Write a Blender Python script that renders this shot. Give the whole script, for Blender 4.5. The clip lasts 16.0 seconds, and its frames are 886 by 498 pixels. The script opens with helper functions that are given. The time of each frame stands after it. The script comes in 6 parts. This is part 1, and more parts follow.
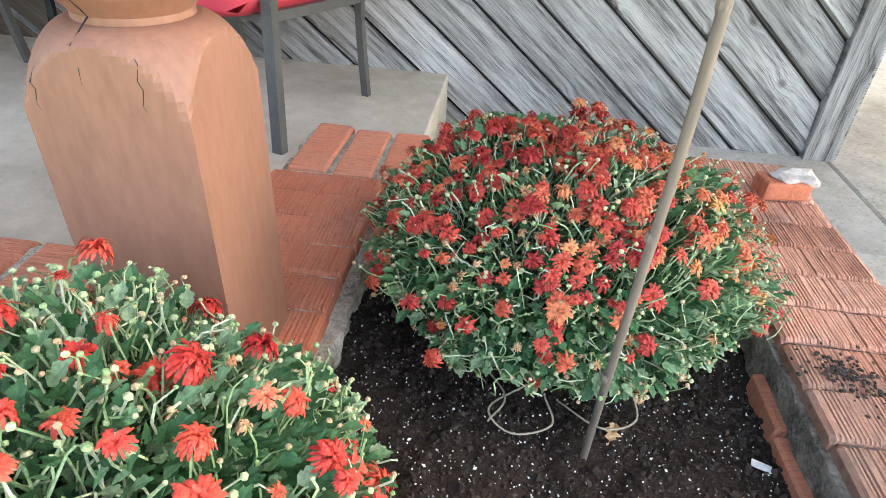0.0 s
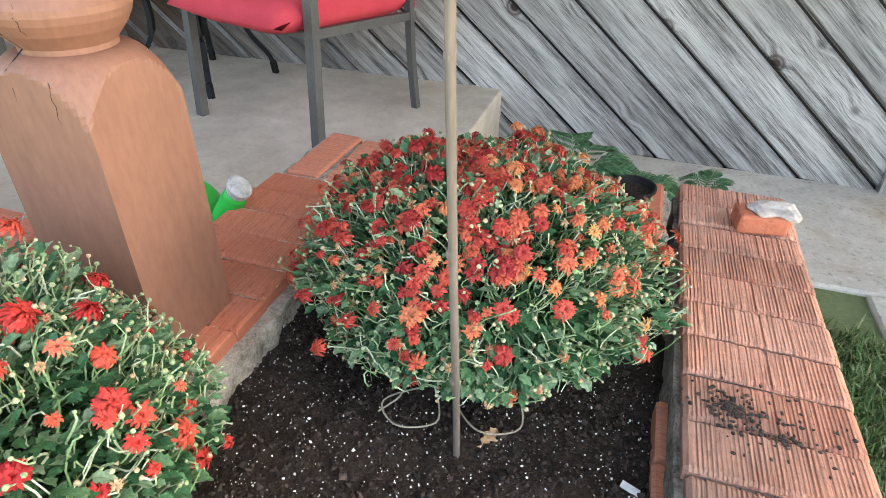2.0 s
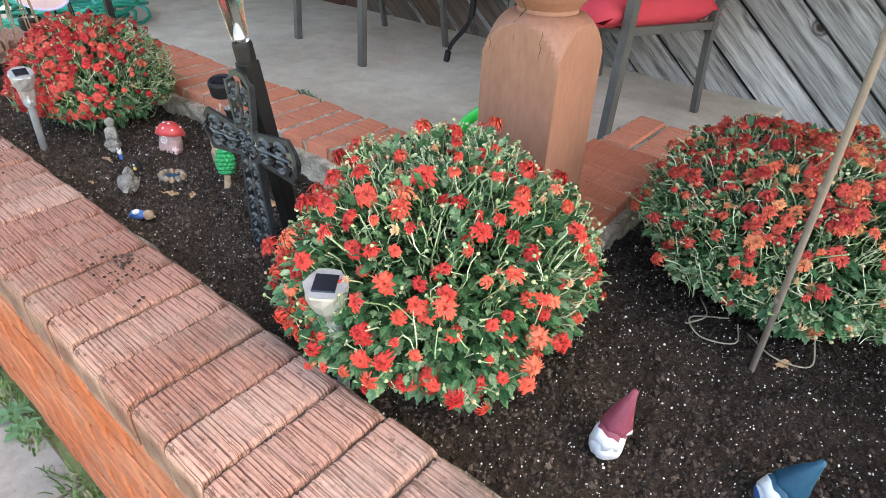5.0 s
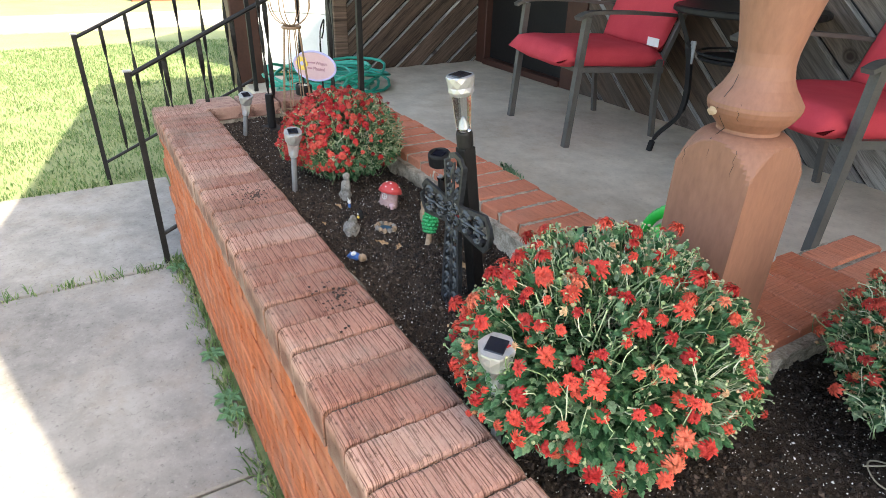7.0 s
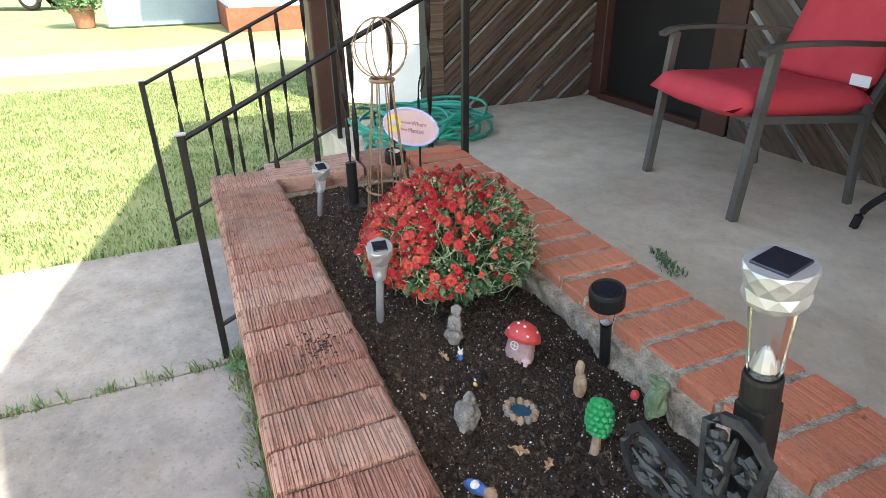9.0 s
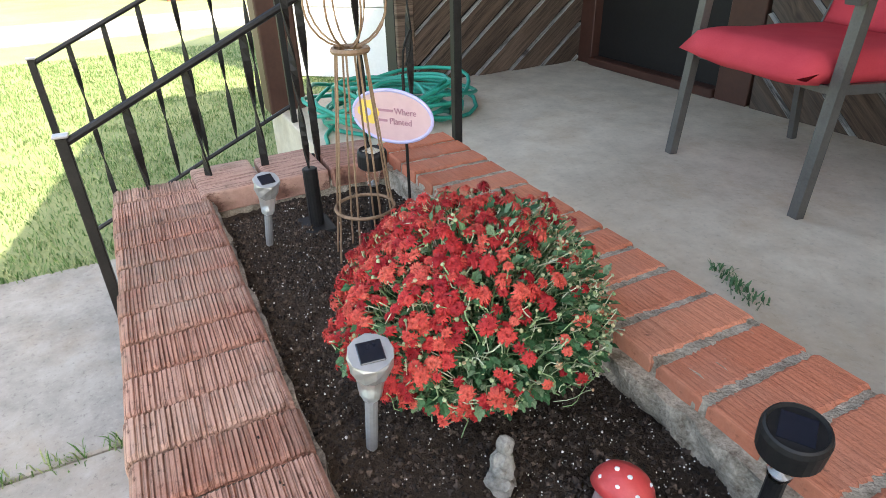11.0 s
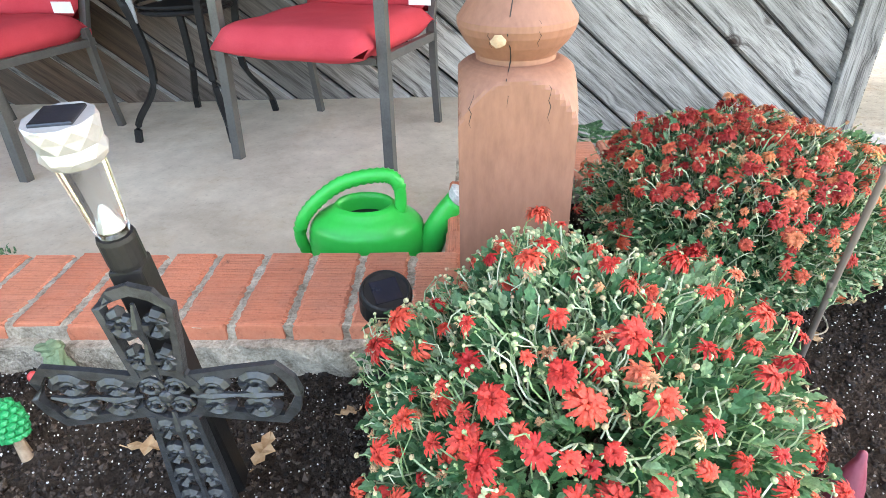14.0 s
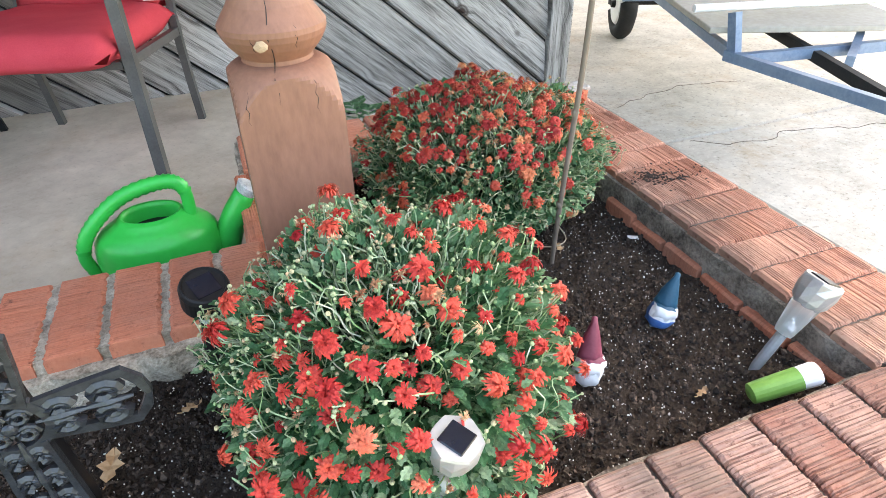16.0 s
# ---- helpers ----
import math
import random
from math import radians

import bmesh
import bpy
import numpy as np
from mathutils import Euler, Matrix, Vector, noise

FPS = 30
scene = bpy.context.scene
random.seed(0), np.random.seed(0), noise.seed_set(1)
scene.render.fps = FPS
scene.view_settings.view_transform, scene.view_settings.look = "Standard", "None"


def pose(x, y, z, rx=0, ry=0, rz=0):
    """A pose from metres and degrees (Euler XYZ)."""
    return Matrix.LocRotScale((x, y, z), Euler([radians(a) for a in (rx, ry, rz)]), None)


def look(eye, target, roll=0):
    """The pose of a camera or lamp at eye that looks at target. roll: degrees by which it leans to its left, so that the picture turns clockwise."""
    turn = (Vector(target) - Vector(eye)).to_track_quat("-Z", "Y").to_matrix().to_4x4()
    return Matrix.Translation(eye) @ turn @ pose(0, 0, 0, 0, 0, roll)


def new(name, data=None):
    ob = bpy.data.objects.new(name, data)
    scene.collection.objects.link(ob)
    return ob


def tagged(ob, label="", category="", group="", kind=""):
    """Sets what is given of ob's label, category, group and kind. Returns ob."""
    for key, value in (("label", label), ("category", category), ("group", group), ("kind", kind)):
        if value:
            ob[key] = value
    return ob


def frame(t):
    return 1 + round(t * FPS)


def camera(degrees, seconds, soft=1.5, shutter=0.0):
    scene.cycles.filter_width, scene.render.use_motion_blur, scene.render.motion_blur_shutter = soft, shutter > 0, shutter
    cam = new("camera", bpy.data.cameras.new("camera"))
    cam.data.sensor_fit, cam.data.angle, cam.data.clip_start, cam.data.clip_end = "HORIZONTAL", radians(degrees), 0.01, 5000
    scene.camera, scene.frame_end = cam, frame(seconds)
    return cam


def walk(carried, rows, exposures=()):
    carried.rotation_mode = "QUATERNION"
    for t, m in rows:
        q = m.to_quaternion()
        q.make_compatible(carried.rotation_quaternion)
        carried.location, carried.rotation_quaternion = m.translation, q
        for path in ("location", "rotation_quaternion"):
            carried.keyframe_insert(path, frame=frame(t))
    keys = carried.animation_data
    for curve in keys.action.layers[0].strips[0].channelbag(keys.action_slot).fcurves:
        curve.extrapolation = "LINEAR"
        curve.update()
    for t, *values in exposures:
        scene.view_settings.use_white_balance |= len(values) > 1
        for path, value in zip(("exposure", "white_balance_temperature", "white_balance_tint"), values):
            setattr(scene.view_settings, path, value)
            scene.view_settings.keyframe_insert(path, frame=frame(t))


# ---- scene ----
cam = camera(73.4, 16.0, soft=0.75)
PATH = [
    (0, (0.035, -0.477, 0.598), (-0.11, 1.169, -0.528), 3.5),
    (0.5, (0.1, -0.452, 0.606), (-0.056, 1.196, -0.516), 2.6),
    (1, (0.23, -0.462, 0.635), (-0.078, 1.144, -0.516), 1.9),
    (1.5, (0.287, -0.473, 0.639), (-0.163, 1.105, -0.504), 1.1),
    (2, (0.303, -0.483, 0.649), (-0.187, 1.104, -0.466), 1.3),
    (2.5, (0.301, -0.48, 0.639), (-0.178, 1.09, -0.504), 2.5),
    (3, (0.288, -0.483, 0.636), (-0.23, 1.078, -0.501), 3.1),
    (3.5, (0.296, -0.5, 0.643), (-0.244, 1.066, -0.477), 3.2),
    (4, (0.273, -0.589, 0.636), (-0.407, 0.931, -0.474), 2.3),
    (4.5, (0.214, -0.765, 0.659), (-0.658, 0.667, -0.431), 1.2),
    (5, (0.224, -0.859, 0.669), (-0.818, 0.439, -0.44), 2.0),
    (5.2, (0.265, -0.862, 0.67), (-0.895, 0.346, -0.424), 1.3),
    (7.3, (0.295, -0.923, 0.746), (-1.232, -0.005, -0.163), 1.9),
    (7.5, (0.217, -0.923, 0.746), (-1.319, 0.02, -0.12), 1.8),
    (8, (0.033, -0.921, 0.75), (-1.554, -0.003, -0.048), 0.5),
    (8.5, (-0.175, -0.834, 0.744), (-1.832, -0.081, -0.085), -1.5),
    (9, (-0.382, -0.71, 0.725), (-2.041, -0.025, -0.157), -0.9),
    (9.2, (-0.463, -0.675, 0.71), (-2.109, 0.009, -0.196), -1.1),
    (11.3, (-0.913, -0.577, 0.63), (-2.476, 0.208, -0.339), -2.0),
    (11.5, (-0.904, -0.585, 0.636), (-2.475, 0.218, -0.305), -2.1),
    (12, (-0.843, -0.625, 0.654), (-2.354, 0.327, -0.247), -2.2),
    (12.5, (-0.692, -0.667, 0.654), (-1.865, 0.645, -0.297), -3.3),
    (13, (-0.5, -0.696, 0.656), (-1.23, 0.884, -0.33), -3.9),
    (13.5, (-0.402, -0.721, 0.651), (-0.74, 0.96, -0.378), -2.9),
    (14, (-0.351, -0.736, 0.653), (-0.434, 0.963, -0.399), -1.9),
    (14.5, (-0.319, -0.752, 0.661), (-0.267, 0.941, -0.403), -1.3),
    (15, (-0.280, -0.784, 0.664), (-0.091, 0.871, -0.444), -0.3),
    (15.5, (-0.295, -0.800, 0.688), (0.062, 0.821, -0.426), -0.1),
    (16, (-0.374, -0.847, 0.710), (0.205, 0.697, -0.420), -1.2),
]
walk(cam, [(t, look(eye, target, roll)) for t, eye, target, roll in PATH], [(0.0, 3.26, 7600, 8), (1.5, 3.08, 7600, 8), (4.0, 3.08, 7600, 8), (5.0, 2.9, 7600, 8), (7.3, 2.55, 7600, 8), (9.2, 2.52, 7600, 8), (11.3, 2.7, 7600, 8), (13.0, 3.1, 7600, 8), (14.0, 3.52, 7600, 8), (15.0, 3.4, 7600, 8), (16.0, 3.14, 7600, 8)])
# ---------------------------------------------------------------- light
SUN_EL, SUN_AZ = 53.0, 22.0          # height of the sun; degrees it stands from +x towards +y
world = bpy.data.worlds.new("sky")
scene.world = world
world.use_nodes = True
_n = world.node_tree.nodes
_sky = _n.new("ShaderNodeTexSky")
_sky.sky_type = "NISHITA"
_sky.sun_disc = False
_sky.sun_elevation = radians(SUN_EL)
_sky.sun_rotation = radians(90.0 - SUN_AZ)
_sky.air_density, _sky.dust_density = 1.0, 3.0
world.node_tree.links.new(_sky.outputs[0], _n["Background"].inputs[0])
_n["Background"].inputs[1].default_value = 0.15
_s = bpy.data.lights.new("sun", "SUN")
_s.energy, _s.angle, _s.color = 2.8, radians(0.6), (1.0, 0.93, 0.82)
sun = new("sun", _s)
_a, _e = radians(SUN_AZ), radians(SUN_EL)
sun.matrix_world = look((20 * math.cos(_a) * math.cos(_e), 20 * math.sin(_a) * math.cos(_e), 20 * math.sin(_e)), (0, 0, 0))


# ---------------------------------------------------------------- materials
def shader(name, rough=0.7, metal=0.0, spec=0.4):
    m = bpy.data.materials.new(name)
    m.use_nodes = True
    b = m.node_tree.nodes["Principled BSDF"]
    b.inputs["Roughness"].default_value = rough
    b.inputs["Metallic"].default_value = metal
    b.inputs["Specular IOR Level"].default_value = spec
    return m, m.node_tree.nodes, m.node_tree.links, b


def coords(n, l, scale=(1, 1, 1), space="Object", rot=(0, 0, 0)):
    tc, mp = n.new("ShaderNodeTexCoord"), n.new("ShaderNodeMapping")
    mp.inputs["Scale"].default_value = scale
    mp.inputs["Rotation"].default_value = rot
    l.new(tc.outputs[space], mp.inputs[0])
    return mp.outputs[0]


def noise_tex(n, l, vec, scale, detail=4.0, rough=0.6):
    t = n.new("ShaderNodeTexNoise")
    t.inputs["Scale"].default_value, t.inputs["Detail"].default_value, t.inputs["Roughness"].default_value = scale, detail, rough
    l.new(vec, t.inputs["Vector"])
    return t.outputs[0]


def ramp(n, l, fac, stops, mode="LINEAR"):
    r = n.new("ShaderNodeValToRGB")
    r.color_ramp.interpolation = mode
    e = r.color_ramp.elements
    while len(e) < len(stops):
        e.new(0.5)
    for k, (p, c) in enumerate(stops):
        e[k].position, e[k].color = p, (*c, 1) if len(c) == 3 else c
    l.new(fac, r.inputs[0])
    return r.outputs[0]


def mix(n, l, a, b, fac=0.5, mode="MIX"):
    x = n.new("ShaderNodeMix")
    x.data_type, x.blend_type = "RGBA", mode
    for sock, v in ((x.inputs[6], a), (x.inputs[7], b), (x.inputs[0], fac)):
        if isinstance(v, (int, float)):
            sock.default_value = v
        elif isinstance(v, tuple):
            sock.default_value = (*v, 1)
        else:
            l.new(v, sock)
    return x.outputs[2]


def maths(n, l, op, a, b=0.0):
    x = n.new("ShaderNodeMath")
    x.operation = op
    for sock, v in ((x.inputs[0], a), (x.inputs[1], b)):
        if isinstance(v, (int, float)):
            sock.default_value = v
        else:
            l.new(v, sock)
    return x.outputs[0]


def bump(n, l, b, height, strength=0.4, dist=0.002):
    u = n.new("ShaderNodeBump")
    u.inputs["Strength"].default_value, u.inputs["Distance"].default_value = strength, dist
    l.new(height, u.inputs["Height"])
    l.new(u.outputs[0], b.inputs["Normal"])


def rnd(n, kind="Object"):
    if kind == "Object":
        return n.new("ShaderNodeObjectInfo").outputs["Random"]
    return n.new("ShaderNodeNewGeometry").outputs["Random Per Island"]


def two_scale(name, dark, light, s1=3.0, s2=60.0, rough=0.7, metal=0.0, spec=0.4, bmp=0.3, dist=0.002, space="Object", vary=0.0, kind="Object", stretch=(1, 1, 1), hard=0.18):
    """Plain matter with a broad and a fine variation."""
    m, n, l, b = shader(name, rough, metal, spec)
    v = coords(n, l, stretch, space)
    f1, f2 = noise_tex(n, l, v, s1), noise_tex(n, l, v, s2, 6)
    c = ramp(n, l, maths(n, l, "ADD", maths(n, l, "MULTIPLY", f1, 0.6), maths(n, l, "MULTIPLY", f2, 0.4)), [(0.5 - hard, dark), (0.5 + hard, light)])
    if vary:
        r = maths(n, l, "ADD", maths(n, l, "MULTIPLY", rnd(n, kind), 2 * vary), 1 - vary)
        h = n.new("ShaderNodeHueSaturation")
        l.new(c, h.inputs["Color"])
        l.new(r, h.inputs["Value"])
        c = h.outputs[0]
    l.new(c, b.inputs["Base Color"])
    bump(n, l, b, f2, bmp, dist)
    return m


def brick_matter(name, dark, mid, pale, dirt=0.35, ribs=0.0):
    m, n, l, b = shader(name, 0.85, 0, 0.25)
    geo = n.new("ShaderNodeNewGeometry").outputs["Position"]
    r = rnd(n)
    base = ramp(n, l, r, [(0.0, dark), (0.5, mid), (1.0, pale)])
    fine = noise_tex(n, l, geo, 160, 6, 0.7)
    broad = noise_tex(n, l, geo, 7, 3)
    c = mix(n, l, base, ramp(n, l, fine, [(0.35, dark), (0.7, pale)]), 0.35)
    rib = noise_tex(n, l, coords(n, l, (7, 330, 7)), 1.0, 2, 0.6)
    c = mix(n, l, c, tuple(x * 0.42 for x in dark), ramp(n, l, rib, [(0.41, (ribs, ribs, ribs)), (0.49, (0, 0, 0))]))
    c = mix(n, l, c, (0.40, 0.31, 0.25), ramp(n, l, broad, [(0.45, (0, 0, 0)), (0.72, (dirt, dirt, dirt))]))
    grime = noise_tex(n, l, geo, 3.2, 6, 0.7)
    c = mix(n, l, c, (0.12, 0.085, 0.065), ramp(n, l, grime, [(0.47, (0, 0, 0)), (0.66, (dirt * 1.3, dirt * 1.3, dirt * 1.3))]))
    stain = noise_tex(n, l, geo, 16, 5, 0.7)
    c = mix(n, l, c, (0.035, 0.028, 0.024), ramp(n, l, stain, [(0.66, (0, 0, 0)), (0.74, (0.75, 0.75, 0.75))]))
    pits = noise_tex(n, l, coords(n, l, (45, 85, 45)), 1.0, 7, 0.75)
    c = mix(n, l, c, tuple(x * 0.25 for x in dark), ramp(n, l, pits, [(0.55, (0, 0, 0)), (0.68, (0.3 + ribs * 0.7, 0.3 + ribs * 0.7, 0.3 + ribs * 0.7))]))
    l.new(c, b.inputs["Base Color"])
    bump(n, l, b, maths(n, l, "SUBTRACT", fine, pits), 0.7, 0.003)
    return m


def wood_matter(name, dark, light, knots=(0.05, 0.035, 0.03), rough=0.85, stain_and_shade=None):
    """Sawn boards with the grain along local x, cracks and knots."""
    m, n, l, b = shader(name, rough, 0, 0.2)
    off = n.new("ShaderNodeVectorMath")
    off.operation = "ADD"
    r = rnd(n)
    comb = n.new("ShaderNodeCombineXYZ")
    l.new(maths(n, l, "MULTIPLY", r, 37.0), comb.inputs[0])
    l.new(maths(n, l, "MULTIPLY", r, 11.0), comb.inputs[2])
    tc = n.new("ShaderNodeTexCoord")
    l.new(tc.outputs["Object"], off.inputs[0])
    l.new(comb.outputs[0], off.inputs[1])
    def mp(s):
        q = n.new("ShaderNodeMapping")
        q.inputs["Scale"].default_value = s
        l.new(off.outputs[0], q.inputs[0])
        return q.outputs[0]
    vo = n.new("ShaderNodeTexVoronoi")
    vo.inputs["Scale"].default_value = 1.0
    l.new(mp((4.6, 1, 5.6)), vo.inputs["Vector"])
    pick = ramp(n, l, vo.outputs["Color"], [(0.54, (0, 0, 0)), (0.56, (1, 1, 1))])
    near = maths(n, l, "SUBTRACT", 1.0, maths(n, l, "MULTIPLY", pick, maths(n, l, "SUBTRACT", 1.0, vo.outputs["Distance"])))
    knot = ramp(n, l, near, [(0.06, (1, 1, 1)), (0.10, (0.4, 0.4, 0.4)), (0.135, (0.85, 0.85, 0.85)), (0.19, (0, 0, 0))])
    warp = n.new("ShaderNodeVectorMath")
    warp.operation = "ADD"
    k3 = n.new("ShaderNodeCombineXYZ")
    l.new(maths(n, l, "MULTIPLY", ramp(n, l, near, [(0.0, (1, 1, 1)), (0.4, (0, 0, 0))], "EASE"), 1.3), k3.inputs[2])
    l.new(mp((1.6, 1, 42)), warp.inputs[0])
    l.new(k3.outputs[0], warp.inputs[1])
    grain = noise_tex(n, l, warp.outputs[0], 1.0, 5, 0.65)
    fine = noise_tex(n, l, mp((9, 1, 330)), 1.0, 6, 0.75)
    broad = noise_tex(n, l, mp((1.2, 1, 5)), 1.0, 3)
    g = maths(n, l, "ADD", maths(n, l, "MULTIPLY", grain, 0.5), maths(n, l, "MULTIPLY", fine, 0.5))
    c = ramp(n, l, g, [(0.41, dark), (0.55, light), (0.72, tuple(min(1, x * 1.25) for x in light))])
    if stain_and_shade:
        # brown stain plus painted shade under the roof, bleached where rain and sun reach
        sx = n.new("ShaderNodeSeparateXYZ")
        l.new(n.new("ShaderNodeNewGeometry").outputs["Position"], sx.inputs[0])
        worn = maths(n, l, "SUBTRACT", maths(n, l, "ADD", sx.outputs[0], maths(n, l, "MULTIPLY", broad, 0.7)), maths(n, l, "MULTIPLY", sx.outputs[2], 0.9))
        c2 = ramp(n, l, g, [(0.41, stain_and_shade[0]), (0.60, stain_and_shade[1])])
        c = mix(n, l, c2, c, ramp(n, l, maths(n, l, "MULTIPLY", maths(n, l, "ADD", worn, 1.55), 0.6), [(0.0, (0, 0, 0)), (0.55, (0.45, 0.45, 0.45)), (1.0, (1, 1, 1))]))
    c = mix(n, l, c, dark, ramp(n, l, broad, [(0.42, (0, 0, 0)), (0.75, (0.6, 0.6, 0.6))]))
    c = mix(n, l, c, knots, knot)
    h = n.new("ShaderNodeHueSaturation")
    l.new(c, h.inputs["Color"])
    l.new(maths(n, l, "ADD", maths(n, l, "MULTIPLY", r, 0.5), 0.75), h.inputs["Value"])
    l.new(h.outputs[0], b.inputs["Base Color"])
    bump(n, l, b, g, 0.7, 0.004)
    return m


def paint_by_random(name, stops, rough=0.5, kind="Object", trans=0.0, spec=0.3, rough_noise=260):
    m, n, l, b = shader(name, rough, 0, spec)
    c = ramp(n, l, rnd(n, kind), stops)
    f = noise_tex(n, l, coords(n, l), rough_noise, 3)
    h = n.new("ShaderNodeHueSaturation")
    l.new(c, h.inputs["Color"])
    val = maths(n, l, "ADD", maths(n, l, "MULTIPLY", f, 1.6), 0.2)
    l.new(val, h.inputs["Value"])
    l.new(h.outputs[0], b.inputs["Base Color"])
    if trans:
        out = n["Material Output"]
        tr, ms = n.new("ShaderNodeBsdfTranslucent"), n.new("ShaderNodeMixShader")
        l.new(h.outputs[0], tr.inputs[0])
        ms.inputs[0].default_value = trans
        l.new(b.outputs[0], ms.inputs[1])
        l.new(tr.outputs[0], ms.inputs[2])
        l.new(ms.outputs[0], out.inputs[0])
    return m


def glass_matter(name, tint=(1, 1, 1), rough=0.05):
    m, n, l, b = shader(name, rough, 0, 0.5)
    b.inputs["Base Color"].default_value = (*tint, 1)
    b.inputs["Transmission Weight"].default_value = 1.0
    b.inputs["IOR"].default_value = 1.22
    return m


def concrete_matter(name, dark, light, stain, tan, grit, rough):
    """Trowelled concrete: broad blotches, tan stains, dark spots and pale worn grit."""
    m, n, l, b = shader(name, rough, 0, 0.3)
    g = n.new("ShaderNodeNewGeometry").outputs["Position"]
    f1, f2, f3 = noise_tex(n, l, g, 1.7, 6, 0.65), noise_tex(n, l, g, 55, 6, 0.7), noise_tex(n, l, g, 7.5, 5, 0.7)
    c = ramp(n, l, maths(n, l, "ADD", maths(n, l, "MULTIPLY", f1, 0.6), maths(n, l, "MULTIPLY", f3, 0.4)), [(0.36, dark), (0.62, light)])
    c = mix(n, l, c, stain, ramp(n, l, noise_tex(n, l, g, 3.3, 7, 0.72), [(0.50, (0, 0, 0)), (0.72, (tan, tan, tan))]))
    c = mix(n, l, c, tuple(x * 0.35 for x in dark), ramp(n, l, f2, [(0.28, (grit * 1.6, grit * 1.6, grit * 1.6)), (0.44, (0, 0, 0))]))
    c = mix(n, l, c, tuple(min(0.8, x * 1.3) for x in light), ramp(n, l, f2, [(0.56, (0, 0, 0)), (0.72, (grit, grit, grit))]))
    l.new(c, b.inputs["Base Color"])
    bump(n, l, b, f2, 0.25 + grit * 0.5, 0.002)
    return m


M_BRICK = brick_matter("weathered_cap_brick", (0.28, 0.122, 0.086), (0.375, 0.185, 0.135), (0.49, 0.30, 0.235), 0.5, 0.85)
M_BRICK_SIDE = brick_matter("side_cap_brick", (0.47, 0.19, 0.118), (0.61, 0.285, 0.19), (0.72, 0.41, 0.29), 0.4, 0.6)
M_BRICK_RED = brick_matter("red_brick", (0.46, 0.135, 0.072), (0.58, 0.195, 0.11), (0.66, 0.27, 0.165), 0.2, 0.3)
M_BRICK_FACE = brick_matter("orange_face_brick", (0.42, 0.10, 0.035), (0.48, 0.125, 0.045), (0.52, 0.18, 0.085), 0.22, 0.45)
M_MORTAR = two_scale("mortar", (0.20, 0.16, 0.115), (0.70, 0.62, 0.50), 34, 210, 0.95, bmp=1.0, dist=0.010, hard=0.14)
M_MORTAR_OLD = two_scale("old_dirty_mortar", (0.07, 0.055, 0.043), (0.38, 0.325, 0.265), 18, 170, 0.95, bmp=1.0, dist=0.008, hard=0.12)
M_JOINT = two_scale("dirty_joint_mortar", (0.05, 0.038, 0.03), (0.16, 0.125, 0.10), 18, 140, 0.95, bmp=0.9, dist=0.004)
M_CONCRETE = concrete_matter("porch_concrete", (0.44, 0.375, 0.29), (0.69, 0.61, 0.49), (0.44, 0.31, 0.18), 0.5, 0.18, 0.7)
M_WALK = concrete_matter("walkway_concrete", (0.145, 0.14, 0.13), (0.29, 0.28, 0.26), (0.21, 0.17, 0.13), 0.5, 0.35, 0.9)
M_DRIVE = concrete_matter("driveway_concrete", (0.40, 0.365, 0.305), (0.66, 0.61, 0.53), (0.40, 0.28, 0.16), 0.6, 0.5, 0.9)
M_GRAYWOOD = wood_matter("weathered_grey_wood", (0.088, 0.082, 0.075), (0.49, 0.47, 0.44))
M_HOUSEWOOD = wood_matter("stained_and_shaded_wood", (0.088, 0.082, 0.075), (0.49, 0.47, 0.44), stain_and_shade=((0.045, 0.03, 0.022), (0.13, 0.088, 0.064)))
M_BROWNWOOD = wood_matter("brown_stained_wood", (0.05, 0.034, 0.025), (0.17, 0.115, 0.085))
M_POST = two_scale("terracotta_paint", (0.19, 0.088, 0.058), (0.315, 0.150, 0.098), 5, 120, 0.55, bmp=0.12, stretch=(1, 1, 0.3))
M_DARKBROWN = two_scale("dark_brown_paint", (0.05, 0.02, 0.014), (0.085, 0.035, 0.024), 4, 50, 0.5)
M_BLACK = two_scale("black_paint", (0.008, 0.008, 0.009), (0.022, 0.021, 0.021), 12, 140, 0.48, spec=0.2, bmp=0.2, dist=0.001)
M_IRON = two_scale("cast_iron", (0.012, 0.013, 0.015), (0.06, 0.066, 0.076), 22, 150, 0.34, 0.3, bmp=0.4)
M_CHAIR = two_scale("taupe_metal", (0.075, 0.07, 0.066), (0.125, 0.118, 0.11), 9, 160, 0.45, 0.2, bmp=0.12, dist=0.001)
M_RED = two_scale("red_cushion_cloth", (0.50, 0.04, 0.06), (0.64, 0.075, 0.095), 5, 300, 0.8, spec=0.2, bmp=0.25, dist=0.001)
M_GREENP = two_scale("green_plastic", (0.012, 0.42, 0.055), (0.02, 0.50, 0.08), 3, 60, 0.32, bmp=0.03)
M_SILVER = two_scale("silver_plastic", (0.38, 0.39, 0.40), (0.52, 0.52, 0.53), 30, 90, 0.34, 0.5, bmp=0.1)
M_STAKE = two_scale("grey_plastic", (0.22, 0.225, 0.23), (0.32, 0.32, 0.33), 20, 80, 0.4, bmp=0.05)
M_GLASS = glass_matter("clear_plastic", (0.97, 0.98, 0.98), 0.16)
M_CRYSTAL = glass_matter("frosted_crystal_plastic", (0.86, 0.88, 0.88), 0.3)
M_CRYSTAL.node_tree.nodes["Principled BSDF"].inputs["Transmission Weight"].default_value = 0.84
